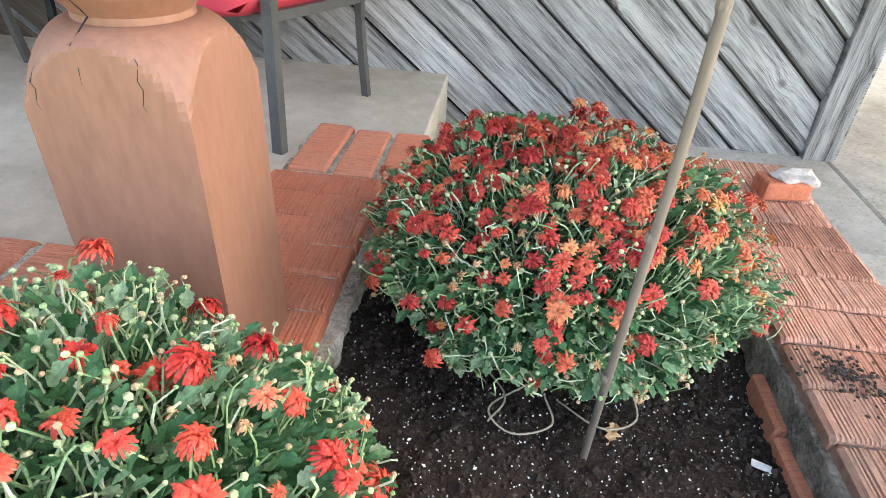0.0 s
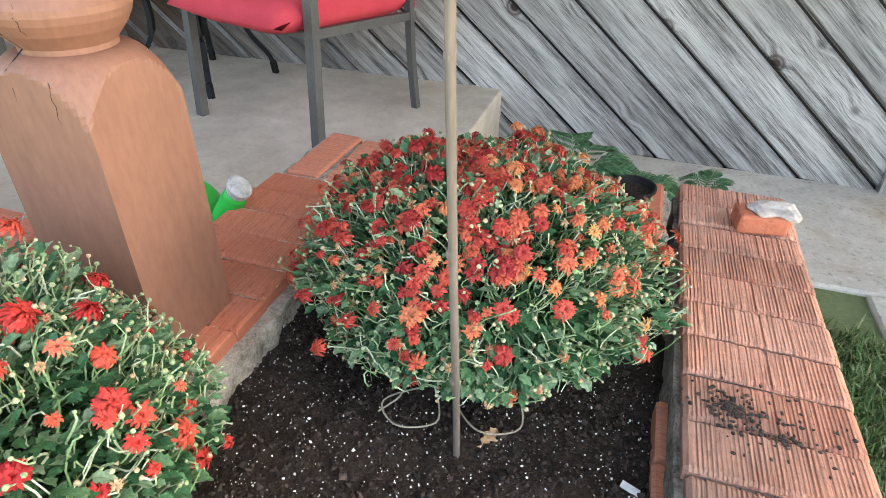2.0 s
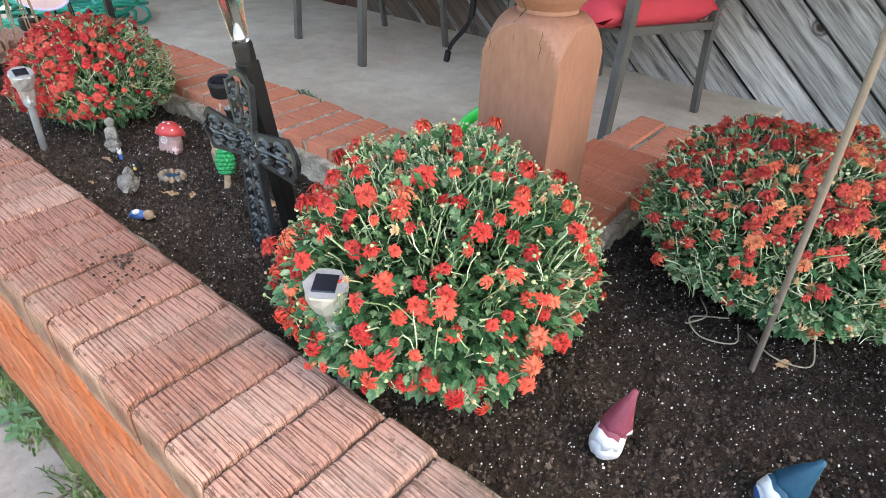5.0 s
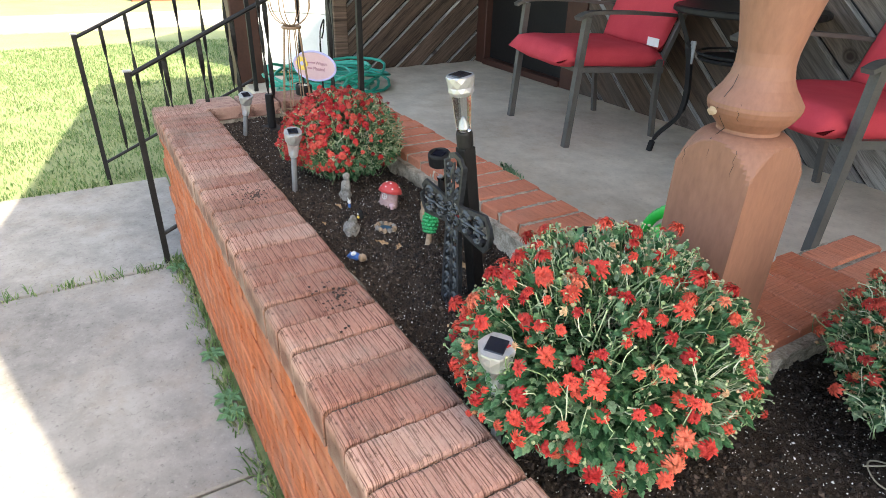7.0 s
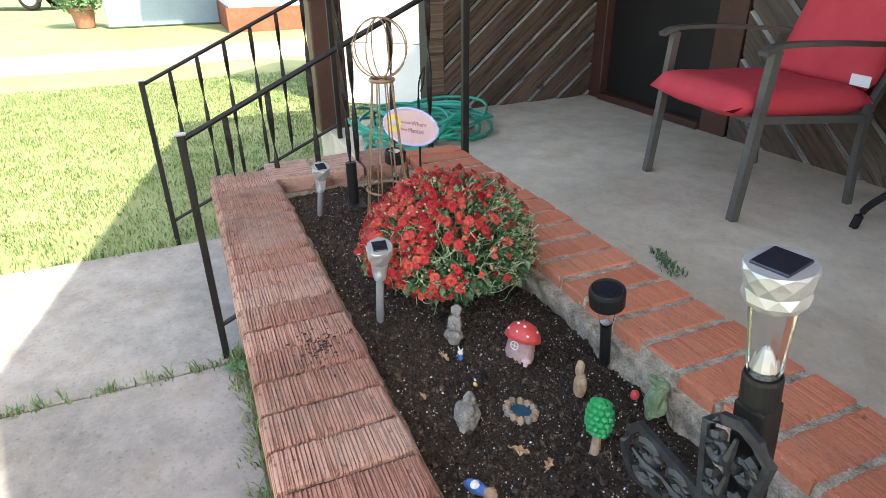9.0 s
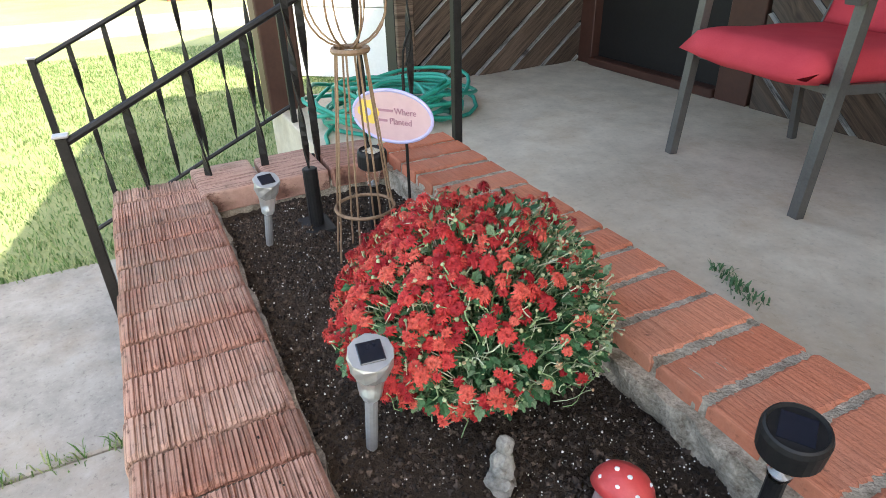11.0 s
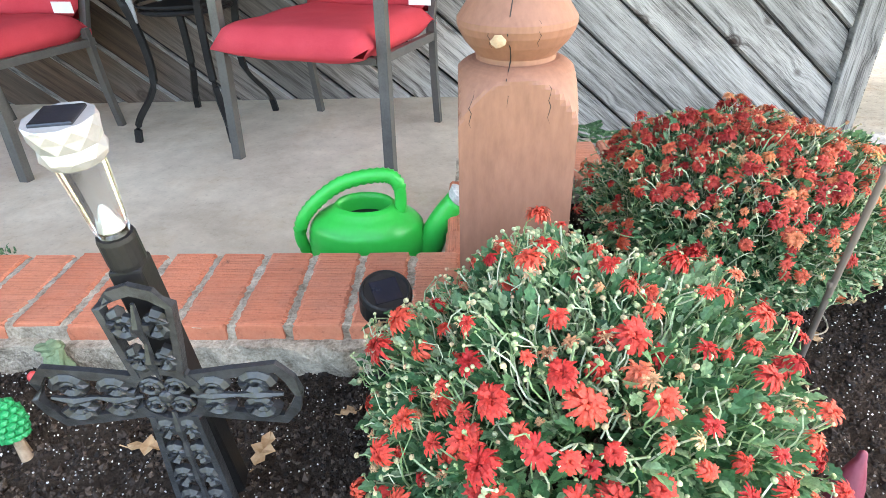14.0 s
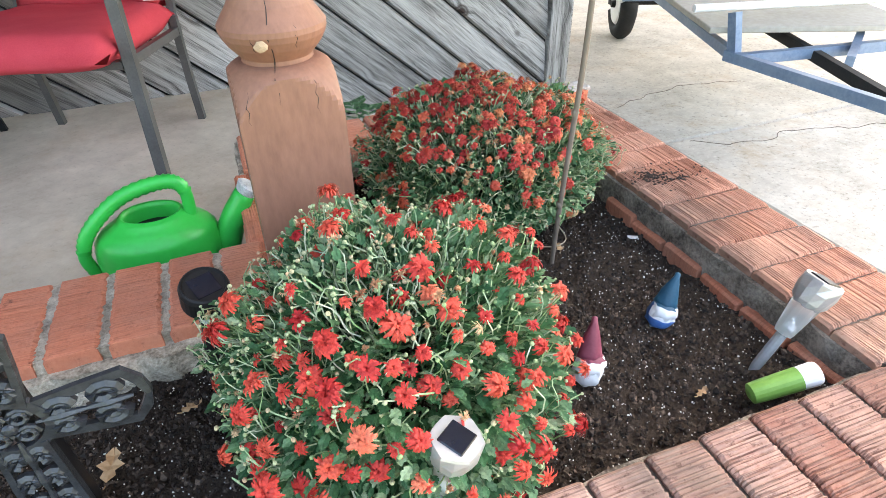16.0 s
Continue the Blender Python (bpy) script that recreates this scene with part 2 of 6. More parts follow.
M_PANEL = two_scale("solar_cell", (0.008, 0.010, 0.016), (0.016, 0.018, 0.028), 30, 90, 0.15, spec=0.6, bmp=0.02)
M_WHITE = two_scale("white_paint", (0.72, 0.73, 0.73), (0.82, 0.82, 0.82), 2.5, 40, 0.5, bmp=0.05)
M_STEM = paint_by_random("pale_stem", [(0, (0.13, 0.23, 0.09)), (0.5, (0.27, 0.38, 0.20)), (1, (0.52, 0.55, 0.41))], 0.6, "Island", 0.1)
M_LEAF = paint_by_random("mum_leaf", [(0, (0.022, 0.08, 0.032)), (0.5, (0.062, 0.165, 0.068)), (0.82, (0.14, 0.25, 0.125)), (1, (0.26, 0.35, 0.21))], 0.5, "Island", 0.25)
M_BUD = paint_by_random("bud", [(0, (0.20, 0.30, 0.13)), (0.6, (0.38, 0.42, 0.25)), (1, (0.46, 0.29, 0.18))], 0.7, "Island")
M_FL_SPENT = paint_by_random("spent_petal", [(0, (0.34, 0.13, 0.07)), (0.5, (0.50, 0.25, 0.13)), (1, (0.60, 0.42, 0.25))], 0.8, trans=0.15)
M_FL_RED = paint_by_random("red_petal", [(0, (0.38, 0.018, 0.022)), (0.5, (0.60, 0.062, 0.045)), (0.88, (0.64, 0.10, 0.06)), (1, (0.68, 0.19, 0.11))], 0.6, trans=0.2)
M_FL_ORANGE = paint_by_random("orange_petal", [(0, (0.36, 0.03, 0.03)), (0.5, (0.54, 0.07, 0.05)), (0.85, (0.60, 0.13, 0.07)), (1, (0.64, 0.25, 0.11))], 0.6, trans=0.2)
M_FL_AMBER = paint_by_random("amber_petal", [(0, (0.54, 0.09, 0.055)), (0.5, (0.60, 0.15, 0.075)), (0.8, (0.66, 0.24, 0.09)), (1, (0.68, 0.36, 0.13))], 0.6, trans=0.2)
M_FL_CRIM = paint_by_random("crimson_petal", [(0, (0.30, 0.010, 0.018)), (0.5, (0.53, 0.04, 0.04)), (1, (0.66, 0.13, 0.09))], 0.6, trans=0.2)
M_GRASS = paint_by_random("grass_blade", [(0, (0.05, 0.125, 0.03)), (0.5, (0.12, 0.20, 0.07)), (1, (0.29, 0.32, 0.16))], 0.6, "Island", 0.25)
M_LAWN = two_scale("lawn_earth", (0.10, 0.145, 0.055), (0.23, 0.255, 0.12), 0.8, 60, 0.95, bmp=0.6, dist=0.01)
M_HOSE = two_scale("teal_hose", (0.008, 0.24, 0.17), (0.02, 0.37, 0.27), 8, 120, 0.4, bmp=0.1)
M_COPPER = two_scale("rusty_wire", (0.15, 0.09, 0.055), (0.36, 0.24, 0.155), 30, 200, 0.6, 0.3)
M_DRYSTEM = two_scale("dry_stem", (0.20, 0.17, 0.12), (0.40, 0.36, 0.27), 30, 200, 0.8)
M_STONE = two_scale("grey_resin_stone", (0.09, 0.085, 0.075), (0.34, 0.32, 0.28), 40, 200, 0.85, bmp=0.6)
M_TAN = two_scale("tan_resin", (0.22, 0.14, 0.08), (0.45, 0.33, 0.22), 30, 160, 0.8, bmp=0.5)
M_DEADLEAF = two_scale("dry_leaf", (0.30, 0.18, 0.09), (0.55, 0.38, 0.22), 30, 200, 0.8)
M_PERLITE = two_scale("perlite", (0.55, 0.53, 0.50), (0.80, 0.79, 0.76), 60, 200, 0.9)
M_CRUMB = two_scale("soil_crumb", (0.010, 0.007, 0.006), (0.065, 0.046, 0.035), 60, 200, 0.95, vary=0.6, kind="Island")
M_CLOD = two_scale("dry_clod", (0.022, 0.016, 0.012), (0.145, 0.104, 0.078), 60, 220, 0.95, bmp=0.8, vary=0.5, kind="Island")
M_DARK = two_scale("dark_screen_and_shade", (0.006, 0.005, 0.005), (0.014, 0.012, 0.011), 3, 60, 0.6)
M_PINK = two_scale("pink_paint", (0.56, 0.36, 0.38), (0.66, 0.45, 0.46), 8, 60, 0.5)
M_ROSE = two_scale("rose_lettering", (0.36, 0.17, 0.22), (0.46, 0.24, 0.30), 20, 90, 0.6)
M_YELLOW = two_scale("yellow_paint", (0.75, 0.52, 0.08), (0.82, 0.60, 0.14), 8, 60, 0.5)
M_LILAC = two_scale("lilac_paint", (0.45, 0.42, 0.70), (0.55, 0.52, 0.78), 8, 60, 0.5)
M_BLUE = two_scale("blue_paint", (0.03, 0.10, 0.32), (0.06, 0.18, 0.45), 20, 80, 0.5)
M_TEALHAT = two_scale("teal_blue_paint", (0.01, 0.055, 0.10), (0.02, 0.10, 0.16), 20, 120, 0.55)
M_PLUM = two_scale("plum_paint", (0.16, 0.03, 0.05), (0.27, 0.06, 0.09), 20, 120, 0.55)
M_MUSHRED = two_scale("red_gloss_paint", (0.46, 0.045, 0.045), (0.60, 0.08, 0.075), 20, 120, 0.4)
M_TREEGREEN = two_scale("bright_green_paint", (0.01, 0.26, 0.08), (0.02, 0.38, 0.13), 20, 120, 0.4)
M_STICK = two_scale("bamboo_cane", (0.10, 0.078, 0.062), (0.21, 0.17, 0.135), 14, 160, 0.75, stretch=(1, 1, 0.15))
M_RUBBER = two_scale("tyre_rubber", (0.010, 0.010, 0.010), (0.025, 0.025, 0.025), 8, 90, 0.85)
M_TRAILER = two_scale("blue_trailer_paint", (0.11, 0.17, 0.26), (0.22, 0.29, 0.38), 6, 60, 0.5)
M_FERN = paint_by_random("fern_leaf", [(0, (0.05, 0.13, 0.055)), (1, (0.14, 0.27, 0.13))], 0.5, "Island", 0.2)
M_BLUEWALL = two_scale("blue_grey_render", (0.13, 0.19, 0.24), (0.20, 0.27, 0.32), 1, 20, 0.9)


def soil_matter():
    m, n, l, b = shader("potting_soil", 0.95, 0, 0.15)
    g = n.new("ShaderNodeNewGeometry").outputs["Position"]
    f1, f2 = noise_tex(n, l, g, 9, 4), noise_tex(n, l, g, 170, 8, 0.75)
    c = ramp(n, l, f2, [(0.3, (0.013, 0.010, 0.008)), (0.55, (0.066, 0.048, 0.036)), (0.78, (0.20, 0.145, 0.11))])
    c = mix(n, l, c, (0.13, 0.095, 0.072), ramp(n, l, noise_tex(n, l, g, 2.6, 5, 0.6), [(0.45, (0, 0, 0)), (0.62, (0.6, 0.6, 0.6))]))
    c = mix(n, l, c, (0.11, 0.08, 0.06), ramp(n, l, f1, [(0.48, (0, 0, 0)), (0.7, (0.5, 0.5, 0.5))]))
    # old dry earth in the front bed, fresh moist soil in the deep corner
    sx = n.new("ShaderNodeSeparateXYZ")
    l.new(g, sx.inputs[0])
    old = maths(n, l, "ADD", sx.outputs[1], maths(n, l, "MULTIPLY", f1, 0.25))
    c = mix(n, l, c, (0.14, 0.10, 0.075), ramp(n, l, maths(n, l, "ADD", maths(n, l, "MULTIPLY", old, -1.0), 0.3), [(0.22, (0, 0, 0)), (0.48, (0.4, 0.4, 0.4))]))
    c = mix(n, l, c, (0.010, 0.008, 0.006), ramp(n, l, f2, [(0.30, (0.9, 0.9, 0.9)), (0.46, (0, 0, 0))]))
    vo = n.new("ShaderNodeTexVoronoi")
    vo.inputs["Scale"].default_value = 150
    l.new(g, vo.inputs["Vector"])
    pick = ramp(n, l, vo.outputs["Color"], [(0.90, (0, 0, 0)), (0.91, (1, 1, 1))], "CONSTANT")
    dot = ramp(n, l, vo.outputs["Distance"], [(0.20, (1, 1, 1)), (0.30, (0, 0, 0))])
    h = n.new("ShaderNodeHueSaturation")
    h.inputs["Value"].default_value = 0.75
    l.new(c, h.inputs["Color"])
    c = mix(n, l, h.outputs[0], (0.50, 0.47, 0.43), maths(n, l, "MULTIPLY", pick, dot))
    l.new(c, b.inputs["Base Color"])
    bump(n, l, b, f2, 1.0, 0.02)
    return m


M_SOIL = soil_matter()
# ---------------------------------------------------------------- mesh helpers
def mesh_of(name, bm, material, smooth=False):
    me = bpy.data.meshes.new(name)
    if isinstance(bm, tuple):
        me.from_pydata(bm[0], [], bm[1])
    else:
        bmesh.ops.recalc_face_normals(bm, faces=bm.faces[:])
        bm.to_mesh(me)
        bm.free()
    for mt in material if isinstance(material, (list, tuple)) else (material,):
        me.materials.append(mt)
    if smooth:
        me.polygons.foreach_set("use_smooth", [True] * len(me.polygons))
    me.update()
    return me


def part(name, bm, material, parent, label="", smooth=False):
    """One mesh object under a thing or a part."""
    ob = new(name, bm if isinstance(bm, bpy.types.Mesh) else mesh_of(name, bm, material, smooth))
    ob.parent = parent
    if label:
        ob["label"] = label
    return ob


def thing(name, label, category, group="", kind="", at=None):
    ob = new(name)
    ob.empty_display_size = 0.05
    if at is not None:
        ob.matrix_basis = at
    return tagged(ob, label, category, group, kind)


def solid(name, bm, material, label="", category="", kind="", group="", smooth=False, at=None):
    ob = new(name, mesh_of(name, bm, material, smooth))
    if at is not None:
        ob.matrix_basis = at
    return tagged(ob, label, category, group, kind)


def box(bm, x0, x1, y0, y1, z0, z1, bevel=0.0, seg=1, m=None):
    r = bmesh.ops.create_cube(bm, size=1.0)
    vs = r["verts"]
    bmesh.ops.transform(bm, verts=vs, matrix=Matrix.Translation(((x0 + x1) / 2, (y0 + y1) / 2, (z0 + z1) / 2)) @ Matrix.Diagonal((x1 - x0, y1 - y0, z1 - z0, 1)))
    if bevel:
        es = list({e for v in vs for e in v.link_edges})
        r = bmesh.ops.bevel(bm, geom=es, offset=bevel, segments=seg, affect="EDGES", profile=0.5)
        vs = list({v for f in r["faces"] for v in f.verts} | {v for v in vs if v.is_valid})
    if m is not None:
        bmesh.ops.transform(bm, verts=vs, matrix=m)
    return bm


def boxed(*a, **k):
    return box(bmesh.new(), *a, **k)


def lathe(bm, profile, seg=24, m=None, shape=None, cap=True):
    """Rings of (radius, z); shape(angle, z, r) may bend each ring."""
    rings = []
    for r, z in profile:
        ring = []
        for k in range(seg):
            a = 2 * math.pi * k / seg
            q = shape(a, z, r) if shape else r
            p = Vector((q * math.cos(a), q * math.sin(a), z))
            ring.append(bm.verts.new(m @ p if m is not None else p))
        rings.append(ring)
    for u, v in zip(rings, rings[1:]):
        for k in range(seg):
            bm.faces.new((u[k], u[(k + 1) % seg], v[(k + 1) % seg], v[k]))
    if cap:
        bm.faces.new(rings[0][::-1])
        bm.faces.new(rings[-1])
    return bm


def turned(*a, **k):
    return lathe(bmesh.new(), *a, **k)


def tube(bm, pts, r, seg=6, flat=None, twist=0.0, closed=False):
    """A round or flat (width, thickness) bar along points."""
    pts = [Vector(p) for p in pts]
    rings, up = [], Vector((0, 0, 1))
    n = len(pts)
    for i, p in enumerate(pts):
        d = (pts[(i + 1) % n] - pts[i - 1]) if closed else (pts[min(i + 1, n - 1)] - pts[max(i - 1, 0)])
        d.normalize()
        ref = up if abs(d.dot(up)) < 0.95 else Vector((0, 1, 0))
        s = d.cross(ref).normalized()
        t = s.cross(d)
        ring = []
        rr = r[i] if isinstance(r, (list, tuple)) else r
        for k in range(4 if flat else seg):
            if flat:
                a, b = [(1, 1), (-1, 1), (-1, -1), (1, -1)][k]
                a, b = a * flat[0] / 2, b * flat[1] / 2
                w = twist * i
                a, b = a * math.cos(w) - b * math.sin(w), a * math.sin(w) + b * math.cos(w)
            else:
                an = 2 * math.pi * k / seg
                a, b = rr * math.cos(an), rr * math.sin(an)
            ring.append(bm.verts.new(p + s * a + t * b))
        rings.append(ring)
    m = len(rings[0])
    for u, v in list(zip(rings, rings[1:])) + ([(rings[-1], rings[0])] if closed else []):
        for k in range(m):
            bm.faces.new((u[k], u[(k + 1) % m], v[(k + 1) % m], v[k]))
    if not closed:
        bm.faces.new(rings[0][::-1])
        bm.faces.new(rings[-1])
    return bm


def bar(*a, **k):
    return tube(bmesh.new(), *a, **k)


def smooth_path(pts, n=8):
    """Catmull-Rom through points."""
    P = [Vector(p) for p in pts]
    P = [P[0] * 2 - P[1]] + P + [P[-1] * 2 - P[-2]]
    out = []
    for i in range(1, len(P) - 2):
        for k in range(n):
            t = k / n
            a, b, c, d = P[i - 1], P[i], P[i + 1], P[i + 2]
            out.append(0.5 * ((2 * b) + (c - a) * t + (2 * a - 5 * b + 4 * c - d) * t * t + (3 * b - a - 3 * c + d) * t ** 3))
    out.append(P[-2])
    return out


def lump(bm, c, size, seed=0, rough=0.25, sub=2, m=None):
    """An uneven stone."""
    r = bmesh.ops.create_icosphere(bm, subdivisions=sub, radius=1.0)
    for v in r["verts"]:
        q = v.co + v.co * rough * noise.noise(v.co * 1.6 + Vector((seed * 7.1, seed * 3.3, seed)))
        q = Vector((q.x * size[0], q.y * size[1], q.z * size[2]))
        v.co = (m @ q if m is not None else q) + Vector(c)
    return bm


def clip_strip(u0, u1, poly, n):
    """The part of a convex polygon between two parallels u0 <= p.n <= u1."""
    for sign, lim in ((1, u0), (-1, -u1)):
        out = []
        for i, p in enumerate(poly):
            q = poly[(i + 1) % len(poly)]
            a, b = sign * p.dot(n) - lim, sign * q.dot(n) - lim
            if a >= 0:
                out.append(p)
            if (a > 0) != (b > 0) and a != b:
                out.append(p + (q - p) * (a / (a - b)))
        poly = out
        if len(poly) < 3:
            return []
    return poly


# ---------------------------------------------------------------- plan
SOIL, CAP, PORCH, LOW, DRIVE = 0.0, 0.067, -0.185, -0.66, -0.40
WALL_N, WALL_W = 1.96, -4.0            # the house walls
FRONT0, FRONT1 = -0.70, -0.495         # planter walls: outer and inner faces
RIGHT0, RIGHT1 = 0.445, 0.657
BACK0, BACK1 = -0.015, 0.205
JOG0, JOG1 = -0.39, -0.172
REAR0, REAR1 = 0.52, 0.73
LEFT0, LEFT1 = -2.53, -2.335


def ground_z(x, y):
    f = min(1, max(0, (x + 0.3) / 0.9))
    return LOW + (DRIVE - LOW) * f * f * (3 - 2 * f)


# ground: one sheet out to the horizon
xs = [-400, -120, -50, -30, -22] + [-18 + 0.5 * i for i in range(28)] + [-4 + 0.25 * i for i in range(33)] + [5, 6, 8, 12, 20, 50, 120, 400]
ys = [-400, -120, -40, -15, -8] + [-5 + 0.5 * i for i in range(7)] + [-1.5 + 0.25 * i for i in range(17)] + [3, 4, 6, 9, 14, 25, 60, 150, 400]
vs = [(x, y, ground_z(x, y) - 0.012) for y in ys for x in xs]
nx = len(xs)
fs = [(j * nx + i, j * nx + i + 1, (j + 1) * nx + i + 1, (j + 1) * nx + i) for j in range(len(ys) - 1) for i in range(nx - 1)]
ground = solid("ground", (vs, fs), M_LAWN, "sunlit dry green lawn reaching to the street", "lawn", "structure", smooth=True)

# walkway slabs in front of the planter and below the steps
walkway = thing("walkway", "grey concrete walkway slabs with weedy joints", "walkway", kind="structure")
for x0, x1, y0, y1 in ((-3.62, -2.415, -2.2, -0.61), (-2.405, -1.02, -2.2, -0.712), (-1.01, 0.0, -2.2, -0.712), (-3.62, -2.55, -0.60, 0.0)):
    part("slab", boxed(x0, x1, y0, y1, LOW - 0.1, LOW + 0.004, 0.006), M_WALK, walkway)

# driveway
driveway = thing("driveway", "pale cracked concrete driveway beside the house", "driveway", kind="structure")
for x0, x1, y0, y1 in ((-0.18, 1.377, 1.2, 1.95), (1.075, 1.377, 0.62, 1.195), (1.06, 1.377, -6, 0.615), (1.383, 4.2, 1.06, 9.0), (1.383, 4.2, -6, 1.052), (4.21, 9, -6, 9.0), (-0.18, 0.9, 0.75, 1.195)):
    part("slab", boxed(x0, x1, y0, y1, DRIVE - 0.12, DRIVE + 0.004, 0.008), M_DRIVE, driveway)

# porch floor and steps
porch = thing("porch_floor", "smooth grey-brown concrete porch floor", "floor", kind="structure")
part("slab", boxed(WALL_W - 0.1, -0.2, 0.0, WALL_N, LOW - 0.05, PORCH, 0.008, 2), M_CONCRETE, porch)
steps = thing("steps", "two concrete steps up to the porch", "steps", kind="structure")
for k, y0 in enumerate((-0.60, -0.30)):
    part("step", boxed(-3.6, -2.55, y0, 0.02, LOW - 0.03, LOW + 0.158 * (k + 1), 0.01, 2), M_WALK, steps)


# ---------------------------------------------------------------- house walls
def board_wall(name, label, rects, angle, width, place, matter, thick=0.022):
    """Diagonal boards over rectangles of a wall plane (u along, v up)."""
    w = thing(name, label, "wall", kind="structure")
    n, d = Vector((-math.sin(angle), math.cos(angle))), Vector((math.cos(angle), math.sin(angle)))
    rs = random.Random(5)
    for u0, u1, v0, v1 in rects:
        poly = [Vector(p) for p in ((u0, v0), (u1, v0), (u1, v1), (u0, v1))]
        lo, hi = min(p.dot(n) for p in poly), max(p.dot(n) for p in poly)
        k = math.floor(lo / width)
        while k * width < hi:
            q = clip_strip(k * width + 0.004, (k + 1) * width - 0.004, poly, n)
            k += 1
            if len(q) < 3:
                continue
            c = sum(q, Vector((0, 0))) / len(q)
            t = thick + rs.uniform(-0.003, 0.004)
            bm = bmesh.new()
            loc = [((p - c).dot(d), (p - c).dot(n)) for p in q]
            a = [bm.verts.new((x, 0, z)) for x, z in loc]
            b = [bm.verts.new((x * 0.999, -t, z - math.copysign(0.009, z))) for x, z in loc]
            bm.faces.new(a)
            bm.faces.new(b)
            for i in range(len(q)):
                j = (i + 1) % len(q)
                bm.faces.new((a[i], a[j], b[j], b[i])).material_index = 1
            ob = part("board", bm, [matter, M_GRAYWOOD], w)
            ob.matrix_basis = place(c) @ pose(0, 0, 0, 0, -math.degrees(angle), 0)
    return w


WTOP = 2.25
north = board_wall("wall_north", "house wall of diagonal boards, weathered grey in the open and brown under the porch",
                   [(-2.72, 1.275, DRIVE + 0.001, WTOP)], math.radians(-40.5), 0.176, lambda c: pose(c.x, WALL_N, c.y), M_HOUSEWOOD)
part("backing", boxed(-2.74, 1.40, WALL_N + 0.006, WALL_N + 0.15, DRIVE - 0.02, WTOP), M_DARK, north)
cb = bmesh.new()
box(cb, -1.33, 1.32, -0.05, 0.0, -0.06, 0.06, 0.004)
ob = part("corner_board", cb, M_GRAYWOOD, north, "upright weathered grey corner board")
ob.matrix_basis = pose(1.337, WALL_N, WTOP - 1.32, 0, -90, 0)
ob = part("corner_return", boxed(1.397, 1.42, WALL_N - 0.02, 4.5, DRIVE - 0.01, WTOP), M_GRAYWOOD, north)
west = board_wall("wall_west", "brown porch side wall of diagonal boards", [(0.72, WALL_N - 0.03, PORCH, WTOP)], math.radians(40), 0.15,
                  lambda c: pose(WALL_W, c.x, c.y, 0, 0, 90), M_BROWNWOOD)
part("backing", boxed(WALL_W - 0.14, WALL_W - 0.006, 0.70, WALL_N + 0.15, PORCH, WTOP), M_DARK, west)
part("edge_board", boxed(WALL_W, WALL_W + 0.03, 0.70, 0.80, PORCH, WTOP, 0.004), M_BROWNWOOD, west)

# dark doorway with its frame
door = thing("door_1", "dark screen door in a brown wooden frame", "door", kind="structure")
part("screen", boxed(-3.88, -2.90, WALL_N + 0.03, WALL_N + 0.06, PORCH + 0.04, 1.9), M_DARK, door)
for x0, x1 in ((-3.985, -3.86), (-2.92, -2.735)):
    part("jamb", boxed(x0, x1, WALL_N - 0.03, WALL_N + 0.1, PORCH, 2.0, 0.005), M_DARKBROWN, door)
part("sill", boxed(-3.86, -2.92, WALL_N - 0.05, WALL_N + 0.1, PORCH, PORCH + 0.045, 0.006), M_DARKBROWN, door)
part("head", boxed(-3.985, -2.735, WALL_N - 0.03, WALL_N + 0.1, 1.9, 2.25, 0.005), M_DARKBROWN, door)

# unseen roof over porch and house, stretched over the driveway to block sun
roof = thing("ceiling", "unseen brown wood porch roof, stretched over the driveway to shade it", "roof", kind="structure")
bm = bmesh.new()
outline = [(-4.45, 0.05), (-0.5, -0.72), (1.0, -0.32), (2.3, 0.05), (5.6, 0.7), (5.6, 7.0), (-4.45, 7.0)]
lo, hi = [bm.verts.new((x, y, 2.26)) for x, y in outline], [bm.verts.new((x, y, 2.40)) for x, y in outline]
bm.faces.new(lo)
bm.faces.new(hi)
for i in range(7):
    j = (i + 1) % 7
    bm.faces.new((lo[i], lo[j], hi[j], hi[i]))
part("deck", bm, M_BROWNWOOD, roof)

# brown corner column and the white outbuilding beyond it
col = thing("corner_column", "dark red-brown painted porch corner column", "column", kind="structure")
part("shaft", boxed(-4.02, -3.86, -0.04, 0.14, PORCH - 0.02, 2.26, 0.012, 2), M_DARKBROWN, col)
part("base_band", boxed(-4.03, -3.85, -0.05, 0.15, 0.52, 0.60, 0.015, 2), M_DARKBROWN, col)
shed = thing("white_shed", "white painted outbuilding standing beyond the porch end", "shed")
for k in range(5):
    part("wall_sheet", boxed(0.0, 2.6, -0.03, 0.0, k * 0.62, k * 0.62 + 0.612, 0.004), M_WHITE, shed).matrix_basis = pose(-6.92, 0.60, LOW, 0, 0, 48)
part("core", boxed(0.0, 2.6, 0.001, 1.5, 0.0, 3.1), M_WHITE, shed).matrix_basis = pose(-6.92, 0.60, LOW, 0, 0, 48)
# ---------------------------------------------------------------- soil
def soil_z(x, y):
    v = Vector((x, y, 0))
    h = 0.016 * noise.noise(v * 3.1) + 0.013 * noise.noise(v * 11) + 0.010 * noise.noise(v * 34)
    if x > -0.17:
        h -= 0.012 * min(1, (x + 0.17) * 3) + 0.01 * max(0, y)
    if y > -0.12 and x < -0.3:
        h -= 0.02 * min(1, (y + 0.12) * 8)
    return SOIL + h


